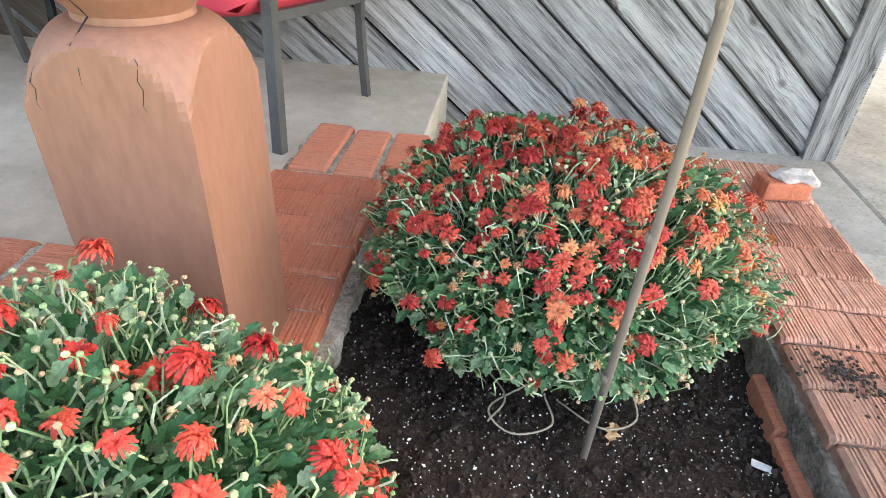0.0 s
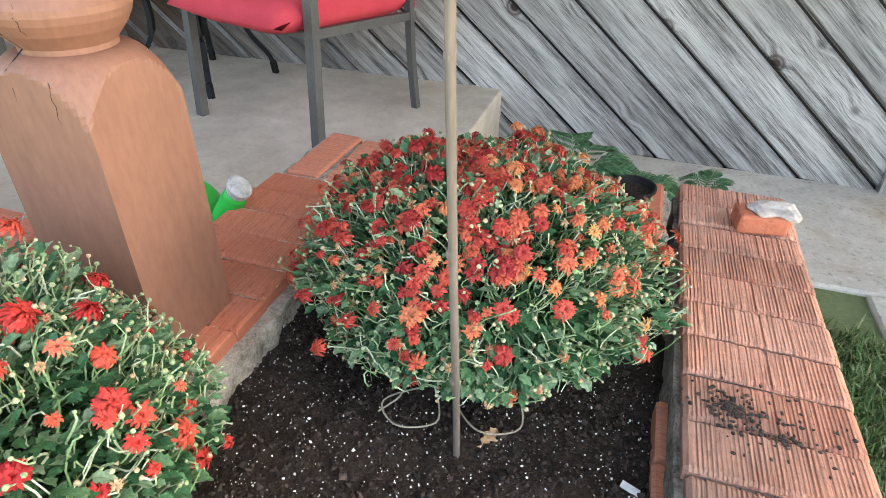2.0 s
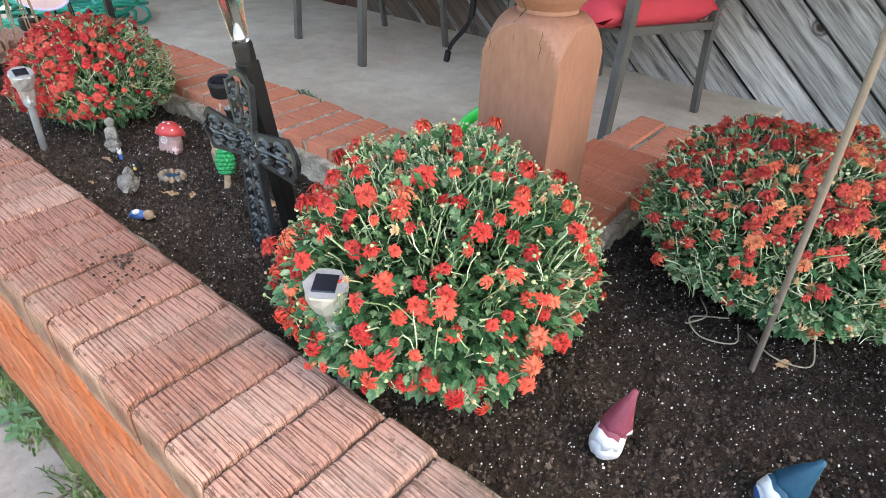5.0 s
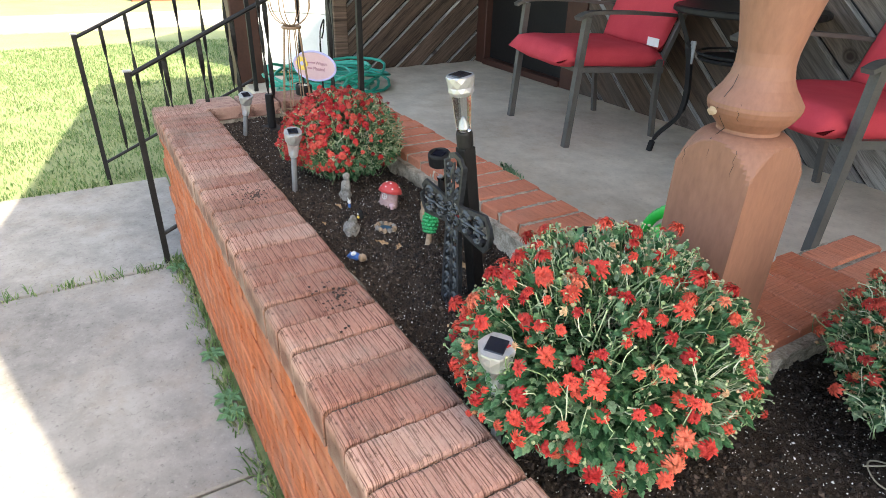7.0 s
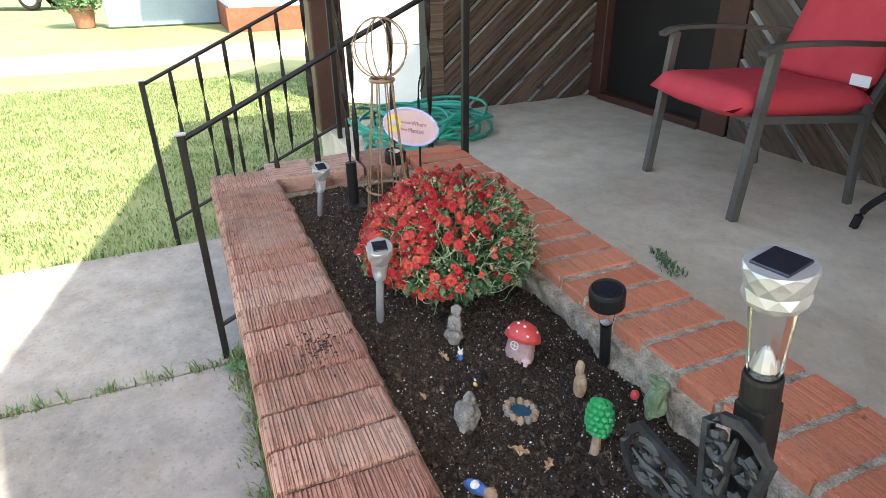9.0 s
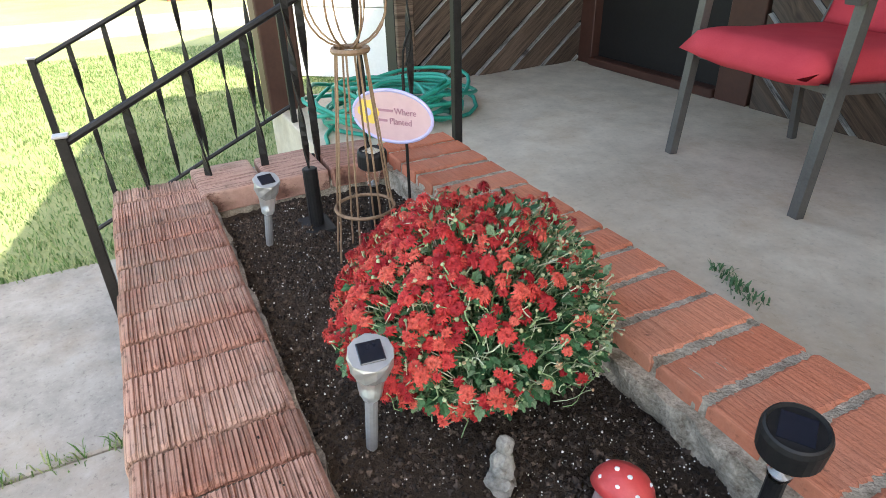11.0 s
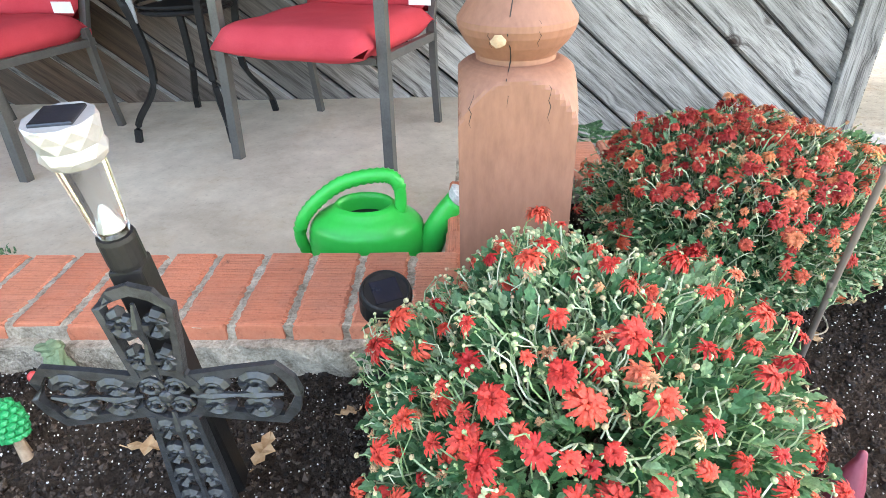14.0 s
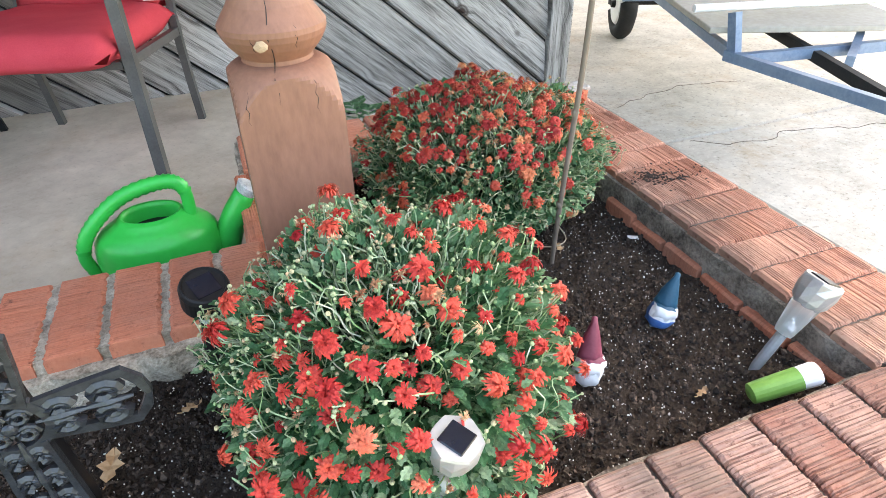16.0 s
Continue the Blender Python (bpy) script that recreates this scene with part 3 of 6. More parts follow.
def soil_bed(x0, x1, y0, y1, step):
    nx, ny = int((x1 - x0) / step) + 1, int((y1 - y0) / step) + 1
    vs = []
    for j in range(ny):
        for i in range(nx):
            x, y = x0 + (x1 - x0) * i / (nx - 1), y0 + (y1 - y0) * j / (ny - 1)
            v = Vector((x, y, 0))
            vs.append((x, y, soil_z(x, y) + 0.007 * noise.noise(v * 75)))
    return vs, [(j * nx + i, j * nx + i + 1, (j + 1) * nx + i + 1, (j + 1) * nx + i) for j in range(ny - 1) for i in range(nx - 1)]


a = soil_bed(LEFT1 - 0.02, RIGHT0 + 0.02, FRONT1 - 0.02, BACK0 + 0.02, 0.011)
b = soil_bed(JOG1 - 0.02, RIGHT0 + 0.02, BACK0 + 0.02, REAR0 + 0.02, 0.011)
soil = solid("soil", (a[0] + b[0], a[1] + [tuple(i + len(a[0]) for i in f) for f in b[1]]), M_SOIL, "dark moist potting soil speckled with white perlite", "soil", "stuff", smooth=True)


def in_bed(rs):
    while True:
        x, y = rs.uniform(LEFT1 + 0.02, RIGHT0 - 0.02), rs.uniform(FRONT1 + 0.01, REAR0 - 0.02)
        if y < BACK0 - 0.01 or x > JOG1 + 0.01:
            return x, y


def crumbs(name, count, smin, smax, matter, label, seed, rear=9.0):
    rs = random.Random(seed)
    vs, fs = [], []
    for _ in range(count):
        x, y = in_bed(rs)
        if y > rear + rs.gauss(0, 0.05):
            continue
        s = rs.uniform(smin, smax) * (1 if rs.random() < 0.9 else 1.6)
        c = Vector((x, y, soil_z(x, y) + s * 0.35))
        k = len(vs)
        R = Euler((rs.uniform(0, 6), rs.uniform(0, 6), rs.uniform(0, 6))).to_matrix()
        for p in ((1, 0, 0), (-1, 0, 0), (0, 0.8, 0), (0, -0.8, 0), (0, 0, 0.7), (0, 0, -0.7)):
            vs.append(tuple(c + R @ (Vector(p) * s * rs.uniform(0.7, 1.2))))
        fs += [(k, k + 2, k + 4), (k + 2, k + 1, k + 4), (k + 1, k + 3, k + 4), (k + 3, k, k + 4), (k + 2, k, k + 5), (k + 1, k + 2, k + 5), (k + 3, k + 1, k + 5), (k, k + 3, k + 5)]
    return solid(name, (vs, fs), matter, label, "soil", "stuff")


crumbs("perlite_grains", 11000, 0.0006, 0.0021, M_PERLITE, "white perlite grains on the soil", 3)
crumbs("soil_crumbs", 26000, 0.0015, 0.0052, M_CRUMB, "dark crumbs and bark bits of potting soil", 4)
crumbs("soil_clods", 12000, 0.0015, 0.0056, M_CLOD, "dry brown clods lying on the planter soil", 6, -0.13)


# ---------------------------------------------------------------- planter walls
def cap_mesh(name, matter, length, width, height, seed, nose=0.016, groove=0.0015, grooves=36, rag=0.0014):
    """A rowlock brick: local x along the wall, y across it (outer face at -y), top grooved along x."""
    rs = random.Random(seed)
    prof = [(-length / 2, -height)]
    for k in range(4):
        a = math.pi / 2 * k / 3
        prof.append((-length / 2 + nose - nose * math.cos(a), -nose + nose * math.sin(a)))
    y = -length / 2 + nose
    stepw = (length - nose - 0.006) / grooves
    for k in range(grooves):
        prof += [(y + stepw * 0.25, -groove * rs.uniform(0.3, 1.5)), (y + stepw, -0.0004 * rs.random())]
        y += stepw
    prof += [(length / 2, -0.006), (length / 2, -height)]
    bm = bmesh.new()
    cols = []
    for i, (x, dz) in enumerate(((-width / 2, -0.004), (-width / 2 + 0.005, 0), (width / 2 - 0.005, 0), (width / 2, -0.004))):
        cols.append([bm.verts.new((x + rs.uniform(-rag, rag), p[0], p[1] + (dz if p[1] > -height else 0) + rs.uniform(-0.0005, 0.0005))) for p in prof])
    for u, v in zip(cols, cols[1:]):
        for k in range(len(prof) - 1):
            bm.faces.new((u[k], u[k + 1], v[k + 1], v[k]))
        bm.faces.new((u[-1], u[0], v[0], v[-1]))
    bm.faces.new(cols[0])
    bm.faces.new(cols[-1][::-1])
    return mesh_of(name, bm, matter)


def core(bm, x0, x1, y0, y1, z0, z1, seed, step=0.03, amp=0.008):
    """A rough mortar body."""
    b2 = bmesh.new()
    box(b2, x0, x1, y0, y1, z0, z1)
    for ax, lo, hi in ((0, x0, x1), (1, y0, y1), (2, max(z0, -0.12), z1)):
        n = max(1, min(150, int((hi - lo) / step)))
        for k in range(n):
            no = Vector((0, 0, 0))
            no[ax] = 1
            co = Vector((0, 0, 0))
            co[ax] = lo + (hi - lo) * k / n + 1e-4
            bmesh.ops.bisect_plane(b2, geom=b2.verts[:] + b2.edges[:] + b2.faces[:], plane_co=co, plane_no=no)
    for v in b2.verts:
        if v.co.z > -0.15:
            v.co += amp * Vector((noise.noise(v.co * 23 + Vector((seed, 0, 0))), noise.noise(v.co * 23 + Vector((0, seed, 5))), 0.3 * noise.noise(v.co * 31 + Vector((9, 0, seed)))))
    me = bpy.data.meshes.new("core")
    b2.to_mesh(me)
    b2.free()
    bm.from_mesh(me)
    bpy.data.meshes.remove(me)
    return bm


def brick_run(wall, meshes, start, end, fixed, pitch, along, outer, seed, top=CAP, jitter=0.0025, skip=()):
    """Cap bricks in a row. along: 'x' or 'y'; outer: turn of the brick's nose."""
    rs = random.Random(seed)
    n = int(round((end - start) / pitch))
    for k in range(n):
        if k in skip:
            continue
        s = start + (k + 0.5) * (end - start) / n
        ob = part("brick", meshes[rs.randrange(len(meshes))], None, wall)
        p = (s, fixed) if along == "x" else (fixed, s)
        ob.matrix_basis = pose(p[0] + rs.uniform(-jitter, jitter) * (along == "y"), p[1] + rs.uniform(-jitter, jitter) * (along == "x"), top + rs.uniform(-0.003, 0.0015),
                               rs.uniform(-0.6, 0.6), rs.uniform(-0.8, 0.8), outer + rs.uniform(-0.7, 0.7))


front = thing("planter_wall_front", "raised planter front wall of orange-red brick with grooved bullnose cap bricks", "planter", kind="structure")
part("mortar", core(bmesh.new(), -2.468, 0.632, FRONT0 + 0.014, FRONT1 + 0.008, LOW - 0.05, CAP - 0.020, 1), M_MORTAR_OLD, front)
part("joint_fill", boxed(-2.466, 0.630, FRONT0 + 0.008, FRONT1 - 0.004, CAP - 0.05, CAP - 0.012), M_JOINT, front)
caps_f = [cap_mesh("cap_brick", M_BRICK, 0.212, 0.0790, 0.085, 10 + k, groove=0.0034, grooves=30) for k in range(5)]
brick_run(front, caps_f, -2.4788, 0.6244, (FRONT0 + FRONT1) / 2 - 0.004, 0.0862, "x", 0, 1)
right = thing("planter_wall_right", "planter side wall with grooved red cap bricks", "planter", kind="structure")
part("mortar", core(bmesh.new(), RIGHT0 - 0.006, RIGHT1 - 0.012, FRONT1, REAR1 - 0.01, DRIVE - 0.28, CAP - 0.020, 2), M_MORTAR_OLD, right)
part("joint_fill", boxed(RIGHT0 + 0.008, RIGHT1 - 0.008, FRONT1 + 0.004, REAR1 + 0.02, CAP - 0.045, CAP - 0.0075), M_JOINT, right)
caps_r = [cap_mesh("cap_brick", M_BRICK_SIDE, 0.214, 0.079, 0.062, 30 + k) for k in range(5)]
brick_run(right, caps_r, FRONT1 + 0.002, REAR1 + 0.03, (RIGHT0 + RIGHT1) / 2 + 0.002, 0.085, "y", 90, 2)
back = thing("planter_wall_back", "low brick wall between planter and porch with wide pale joints", "planter", kind="structure")
part("mortar", core(bmesh.new(), -2.456, JOG0 + 0.01, BACK0 + 0.004, BACK1 - 0.01, PORCH - 0.02, CAP - 0.003, 3, step=0.014, amp=0.010), M_MORTAR, back)
caps_b = [cap_mesh("cap_brick", M_BRICK_RED, 0.218, 0.0775, 0.046, 50 + k, 0.006, 0.0012, 24, 0.0026) for k in range(5)]
brick_run(back, caps_b, -2.4622, -0.3600, (BACK0 + BACK1) / 2, 0.0914, "x", 0, 3, CAP + 0.002, 0.004)
part("parging", core(bmesh.new(), LEFT1 + 0.02, JOG0 + 0.02, BACK0 - 0.022, BACK0 + 0.06, -0.10, CAP - 0.027, 13, step=0.013, amp=0.014), M_MORTAR, back, "rough pale mortar smeared under the bricks")
jog = thing("planter_wall_jog", "short brick wall return beside the wooden post", "planter", kind="structure")
part("mortar", core(bmesh.new(), JOG0 + 0.014, JOG1 - 0.004, BACK0 - 0.012, REAR1 - 0.012, PORCH - 0.25, CAP - 0.006, 4, amp=0.012), M_MORTAR, jog)
part("parging", core(bmesh.new(), JOG1 - 0.06, JOG1 + 0.020, BACK0 - 0.045, REAR0 + 0.02, -0.10, CAP - 0.021, 14, step=0.013, amp=0.014), M_MORTAR, jog, "rough pale mortar smeared under the bricks")
part("parging", core(bmesh.new(), JOG0 + 0.03, JOG1 - 0.02, BACK0 - 0.045, BACK0 + 0.04, -0.10, CAP - 0.024, 15, step=0.013, amp=0.012), M_MORTAR, jog)
caps_j = [cap_mesh("cap_brick", M_BRICK_RED, 0.222, 0.0765, 0.034, 70 + k, 0.008, 0.0013, 34) for k in range(4)]
brick_run(jog, caps_j, BACK0 - 0.02, REAR0 - 0.004, (JOG0 + JOG1) / 2, 0.0845, "y", 90, 4, CAP + 0.001)
rear = thing("planter_wall_rear", "rear brick wall of the deep planter corner", "planter", kind="structure")
part("mortar", core(bmesh.new(), JOG0 + 0.02, RIGHT0 - 0.02, REAR0 + 0.01, REAR1 - 0.01, DRIVE - 0.1, CAP - 0.008, 5), M_MORTAR, rear)
brick_run(rear, caps_j, JOG0 + 0.02, RIGHT0 - 0.025, (REAR0 + REAR1) / 2 + 0.004, 0.0845, "x", 0, 5, CAP + 0.002)
# ---------------------------------------------------------------- wooden post on the planter corner
POST = Vector((-0.289, 0.028, 0))


def square_r(a, h):
    return h / max(abs(math.cos(a)), abs(math.sin(a)))


def post_shape(a, z, r):
    s = square_r(a, 0.0725)
    return min(s, r) if z < 0.47 else r


prof = [(0.2, CAP - 0.012), (0.2, 0.15), (0.2, 0.25), (0.2, 0.34)]
prof += [(0.1045 - 0.0545 * (k / 14) ** 1.25, 0.391 + 0.073 * math.sin(k / 14 * math.pi / 2)) for k in range(15)]
prof += [(0.050, 0.470), (0.055, 0.476), (0.064, 0.486), (0.071, 0.498), (0.0735, 0.506), (0.0735, 0.513), (0.066, 0.524), (0.056, 0.538), (0.0485, 0.554), (0.045, 0.573), (0.0455, 0.593),
         (0.052, 0.630), (0.063, 0.680), (0.073, 0.730), (0.079, 0.800), (0.080, 0.900), (0.074, 1.000), (0.06, 1.150), (0.05, 1.300), (0.06, 1.400), (0.08, 1.450), (0.08, 2.260)]
wooden_post = thing("turned_post", "turned wooden porch post painted terracotta with cracks, on the planter wall", "post", at=Matrix.Translation(POST))
ob = part("shaft", turned(prof, 96, None, post_shape), M_POST, wooden_post)
cr = bmesh.new()
for x, z0, z1, w in ((-0.012, 0.418, 0.558, 0.0010), (0.030, 0.395, 0.45, 0.0007), (-0.048, 0.39, 0.44, 0.0007), (0.018, 0.486, 0.520, 0.0007), (-0.035, 0.484, 0.513, 0.0006)):
    pts = []
    for k in range(9):
        z = z0 + (z1 - z0) * k / 8
        xx = x + 0.0014 * math.sin(k * 2.1)
        a = math.atan2(-0.06, xx)
        r = 0.0
        for (r0, za), (r1, zb) in zip(prof, prof[1:]):
            if za <= z <= zb and zb > za:
                r = r0 + (r1 - r0) * (z - za) / (zb - za)
        r = post_shape(a, z, r)
        pts.append((r * math.cos(a), r * math.sin(a) + 0.0004, z))
    tube(cr, pts, [w * (0.3 + 0.7 * math.sin(math.pi * (k + 0.5) / 9)) for k in range(9)], 5)
part("crack", cr, M_DARK, wooden_post, "dark drying cracks")
part("chip", lump(bmesh.new(), (-0.026, -0.069, 0.498), (0.0085, 0.003, 0.007), 4, 0.5), M_TAN, wooden_post, "chipped pale spot")

# ---------------------------------------------------------------- chrysanthemums
def petal_bloom(seed, layers, rad, wilt=0.0):
    rs = random.Random(seed)
    vs, fs = [(0.0, 0.0, 0.0)], []
    up = Vector((0, 0, 1))
    for li, (n, r, lift, z) in enumerate(layers):
        for k in range(n):
            a = 2 * math.pi * (k + 0.5 * (li % 2)) / n + rs.uniform(-0.22, 0.22)
            rr = rad * r * rs.uniform(0.70, 1.18)
            el = lift + rs.uniform(-0.35, 0.35) - wilt
            w = rad * 0.094 * rs.uniform(0.75, 1.2)
            d, s = Vector((math.cos(a), math.sin(a), 0)), Vector((-math.sin(a), math.cos(a), 0))
            p0 = d * rad * 0.05 + up * rad * z
            p1 = p0 + (d * math.cos(el) + up * math.sin(el)) * rr * 0.5
            p2 = p0 + (d * math.cos(el - 0.3) + up * math.sin(el - 0.3)) * rr * 0.85
            p3 = p0 + (d * math.cos(el - 0.5) + up * math.sin(el - 0.5)) * rr * 1.02
            i = len(vs)
            vs += [tuple(p1 - s * w * 0.8 + up * w * 0.35), tuple(p1 + s * w * 0.8 + up * w * 0.35), tuple(p2 - s * w + up * w * 0.25), tuple(p2 + s * w + up * w * 0.25), tuple(p3 - s * w * 0.45), tuple(p3 + s * w * 0.45)]
            fs += [(0, i + 1, i), (i, i + 1, i + 3, i + 2), (i + 2, i + 3, i + 5, i + 4)]
    return vs, fs


BLOOM = [(25, 1.0, 0.0, 0.0), (24, 0.95, 0.28, 0.04), (20, 0.85, 0.58, 0.08), (16, 0.72, 0.9, 0.12), (11, 0.52, 1.2, 0.15)]
SMALL = [(18, 0.78, 0.45, 0.0), (15, 0.68, 0.85, 0.05), (8, 0.5, 1.2, 0.1)]
DROOP = [(18, 0.95, -0.45, 0.0), (16, 0.85, 0.0, 0.05), (9, 0.65, 0.6, 0.08), (6, 0.45, 1.1, 0.1)]
LEAF = [((0, 0, 0), (0.16, -0.20, 0.03), (0.36, -0.27, 0.06), (0.42, -0.19, 0.02), (0.60, -0.28, 0.06), (0.76, -0.20, 0.04), (0.80, -0.11, 0.01), (0.96, -0.07, -0.02), (1.0, 0.0, -0.04),
         (0.96, 0.07, -0.02), (0.80, 0.11, 0.01), (0.76, 0.20, 0.04), (0.60, 0.28, 0.06), (0.42, 0.19, 0.02), (0.36, 0.27, 0.06), (0.16, 0.20, 0.03), (0.45, 0.0, -0.03))]
LEAF_F = [(0, 1, 2, 3, 16), (3, 4, 5, 6, 16), (6, 7, 8, 9, 10, 16), (10, 11, 12, 13, 16), (13, 14, 15, 0, 16)]


def dome(rs, low=-0.15):
    while True:
        v = Vector((rs.gauss(0, 1), rs.gauss(0, 1), rs.gauss(0, 1))).normalized()
        if v.z > low:
            return v


def mum(name, label, c, rad, height, n_flower, matter, size, seed, top_bias=0.0, n_leaf=2300, n_stem=330, side=None, dense=0.0, droop=0.25, other=None, spent=None, clump=0.6, wilted=0):
    """c: on the soil; rad: (rx, ry); flowers on a lumpy dome."""
    rs = random.Random(seed)
    zc = height * 0.42
    plant = thing(name, label, "flower", "chrysanthemums in the planter", at=Matrix.Translation(c))

    def surf(d, f=1.0):
        lumpy = 1 + 0.14 * noise.noise(d * 2.3 + Vector((seed, 0, 0))) + 0.11 * noise.noise(d * 6 + Vector((0, seed, 0)))
        hz = (height - zc) if d.z > 0 else zc * 0.95
        p = Vector((d.x * rad[0], d.y * rad[1], d.z * hz)) * f * lumpy
        if d.z < 0:
            k = 1 + 0.35 * d.z
            p.x, p.y = p.x * k, p.y * k
        p.z = max(0.012, p.z + zc)
        return p

    # leaves
    vs, fs = [], []
    for k in range(n_leaf):
        d = dome(rs, -0.85)
        f = rs.uniform(0.58, 1.02)
        p = surf(d, f)
        s = rs.uniform(0.009, 0.021) * (1.15 if d.z < 0 else 0.95)
        out = (d + Vector((rs.uniform(-0.6, 0.6), rs.uniform(-0.6, 0.6), rs.uniform(-0.5, 0.3)))).normalized()
        side_v = out.cross(Vector((rs.uniform(-0.4, 0.4), rs.uniform(-0.4, 0.4), 1))).normalized()
        nrm = side_v.cross(out).normalized()
        i = len(vs)
        for x, y, z in LEAF[0]:
            vs.append(tuple(p + out * x * s + side_v * y * s * 1.25 + nrm * (z - 0.25 * x * x) * s))
        fs += [tuple(i + q for q in f2) for f2 in LEAF_F]
    tagged(part("foliage", (vs, fs), M_LEAF, plant, "dense lobed dark green leaves"), kind="stuff")

    # blooms and their stems
    buds = ([], [])
    svs, sfs = [], []

    def stem(p, d, ln, r):
        a = p - d * ln + Vector((rs.uniform(-0.02, 0.02), rs.uniform(-0.02, 0.02), -ln * 0.45))
        m = (a + p) / 2 + Vector((rs.uniform(-0.02, 0.02), rs.uniform(-0.02, 0.02), ln * rs.uniform(-0.1, 0.75)))
        rings = []
        curl = Vector((rs.uniform(-1, 1), rs.uniform(-1, 1), rs.uniform(-0.6, 0.6))) * ln * 0.16
        for t in (0, 0.2, 0.4, 0.6, 0.8, 1):
            q = a * (1 - t) ** 2 + m * 2 * t * (1 - t) + p * t * t + curl * math.sin(t * math.pi * 2)
            rings.append(q)
        s = d.cross(Vector((0.3, 0.2, 1))).normalized()
        t2 = s.cross(d).normalized()
        base = len(svs)
        for q in rings:
            for an in (0, 2.094, 4.188):
                svs.append(tuple(q + (s * math.cos(an) + t2 * math.sin(an)) * r))
        for j in range(5):
            for k in range(3):
                sfs.append((base + j * 3 + k, base + j * 3 + (k + 1) % 3, base + j * 3 + 3 + (k + 1) % 3, base + j * 3 + 3 + k))

    meshes = [mesh_of("bloom", petal_bloom(seed + k, lay, size, w), matter) for k, (lay, w) in enumerate(((BLOOM, 0), (BLOOM, 0.15), (SMALL, 0), (DROOP, 0.1), (BLOOM, -0.1)))]
    alt = [m.copy() for m in meshes]
    for m in alt if other else ():
        m.materials[0] = other
    placed, tries = [], 0
    while len(placed) < n_flower and tries < n_flower * 90:
        tries += 1
        d = dome(rs, -0.45)
        if rs.random() > (0.35 + 0.65 * max(0, d.z)) ** top_bias:
            continue
        if side is not None and rs.random() > max(0.0, 0.5 + 0.5 * d.dot(side)) ** 2:
            continue
        if rs.random() < clump and noise.noise(d * 3.4 + Vector((seed, seed, 3))) < -0.02:
            continue
        p = surf(d, rs.uniform(0.97, 1.09))
        near = size * (1.9 - dense)
        if any((p - q).length < near for q in placed):
            continue
        placed.append(p)
        n = (d + Vector((rs.uniform(-0.35, 0.35), rs.uniform(-0.35, 0.35), rs.uniform(-0.1, 0.6)))).normalized()
        pool = alt if other and d.x + rs.uniform(-0.4, 0.4) > 0.5 else meshes
        ob = part("bloom", pool[rs.choice((0, 1, 0, 4, 2, 3) if rs.random() > droop else (3, 2))], None, plant)
        ob.matrix_basis = Matrix.LocRotScale(p, n.to_track_quat("Z", "Y"), Vector((1, 1, rs.uniform(0.8, 1.1))) * rs.choice((0.66, 0.85, 0.98, 1.08, 1.18)) * rs.uniform(0.93, 1.08))
        stem(p - n * size * 0.05, n, 0.06, 0.0010)
    dead = [mesh_of("spent_bloom", petal_bloom(seed + 40 + k, DROOP[1:], size * 0.75, 0.9 - 0.8 * k), M_FL_SPENT) for k in range(3)]
    for k in range(wilted):
        d = dome(rs, -0.3)
        if spent is not None and rs.random() > max(0.15, 0.5 + 0.5 * d.dot(spent)):
            continue
        p = surf(d, rs.uniform(0.97, 1.09))
        n = (d + Vector((rs.uniform(-0.7, 0.7), rs.uniform(-0.7, 0.7), rs.uniform(-0.3, 0.5)))).normalized()
        ob = part("spent_bloom", dead[k % 3], None, plant)
        ob.matrix_basis = Matrix.LocRotScale(p, n.to_track_quat("Z", "Y"), Vector((1, 1, 1)) * rs.uniform(0.5, 1.0))
        stem(p, n, 0.05, 0.0010)
    for k in range(n_stem):
        d = dome(rs, -0.3)
        if spent is not None and rs.random() > max(0.28, 0.5 + 0.5 * d.dot(spent)) ** 1.3:
            continue
        p = surf(d, rs.uniform(0.95, 1.09))
        n = (d + Vector((rs.uniform(-0.6, 0.6), rs.uniform(-0.6, 0.6), rs.uniform(0, 0.7)))).normalized()
        stem(p, n, rs.uniform(0.025, 0.06), rs.uniform(0.0007, 0.0012))
        i, b = len(buds[0]), rs.uniform(0.0015, 0.0034)
        R = n.to_track_quat("Z", "Y").to_matrix()
        ring = 6
        for z, r in ((-0.5, 0.55), (0.1, 1.0), (0.7, 0.75)):
            for q in range(ring):
                a = 2 * math.pi * q / ring
                buds[0].append(tuple(p + R @ Vector((r * b * math.cos(a), r * b * math.sin(a), z * b))))
        buds[0].append(tuple(p + R @ Vector((0, 0, b * 1.0))))
        for j in range(2):
            for q in range(ring):
                buds[1].append((i + j * ring + q, i + j * ring + (q + 1) % ring, i + (j + 1) * ring + (q + 1) % ring, i + (j + 1) * ring + q))
        for q in range(ring):
            buds[1].append((i + 2 * ring + q, i + 2 * ring + (q + 1) % ring, i + 3 * ring))
    tagged(part("stem_tangle", (svs, sfs), M_STEM, plant, "pale curling flower stems"), kind="stuff")
    tagged(part("budding", buds, M_BUD, plant, "small greenish and wilted buds"), kind="stuff")
    # woody stalks at the foot
    for k in range(7):
        a = 2 * math.pi * k / 7 + rs.uniform(-0.3, 0.3)
        e = Vector((math.cos(a) * rad[0] * 0.55, math.sin(a) * rad[1] * 0.55, zc * 0.6))
        st = bar(smooth_path([(0.012 * math.cos(a), 0.012 * math.sin(a), -0.01), (e.x * 0.4, e.y * 0.4, e.z * 0.25), e], 4), 0.0035, 5)
        part("stalk", st, M_STEM, plant)
    return plant


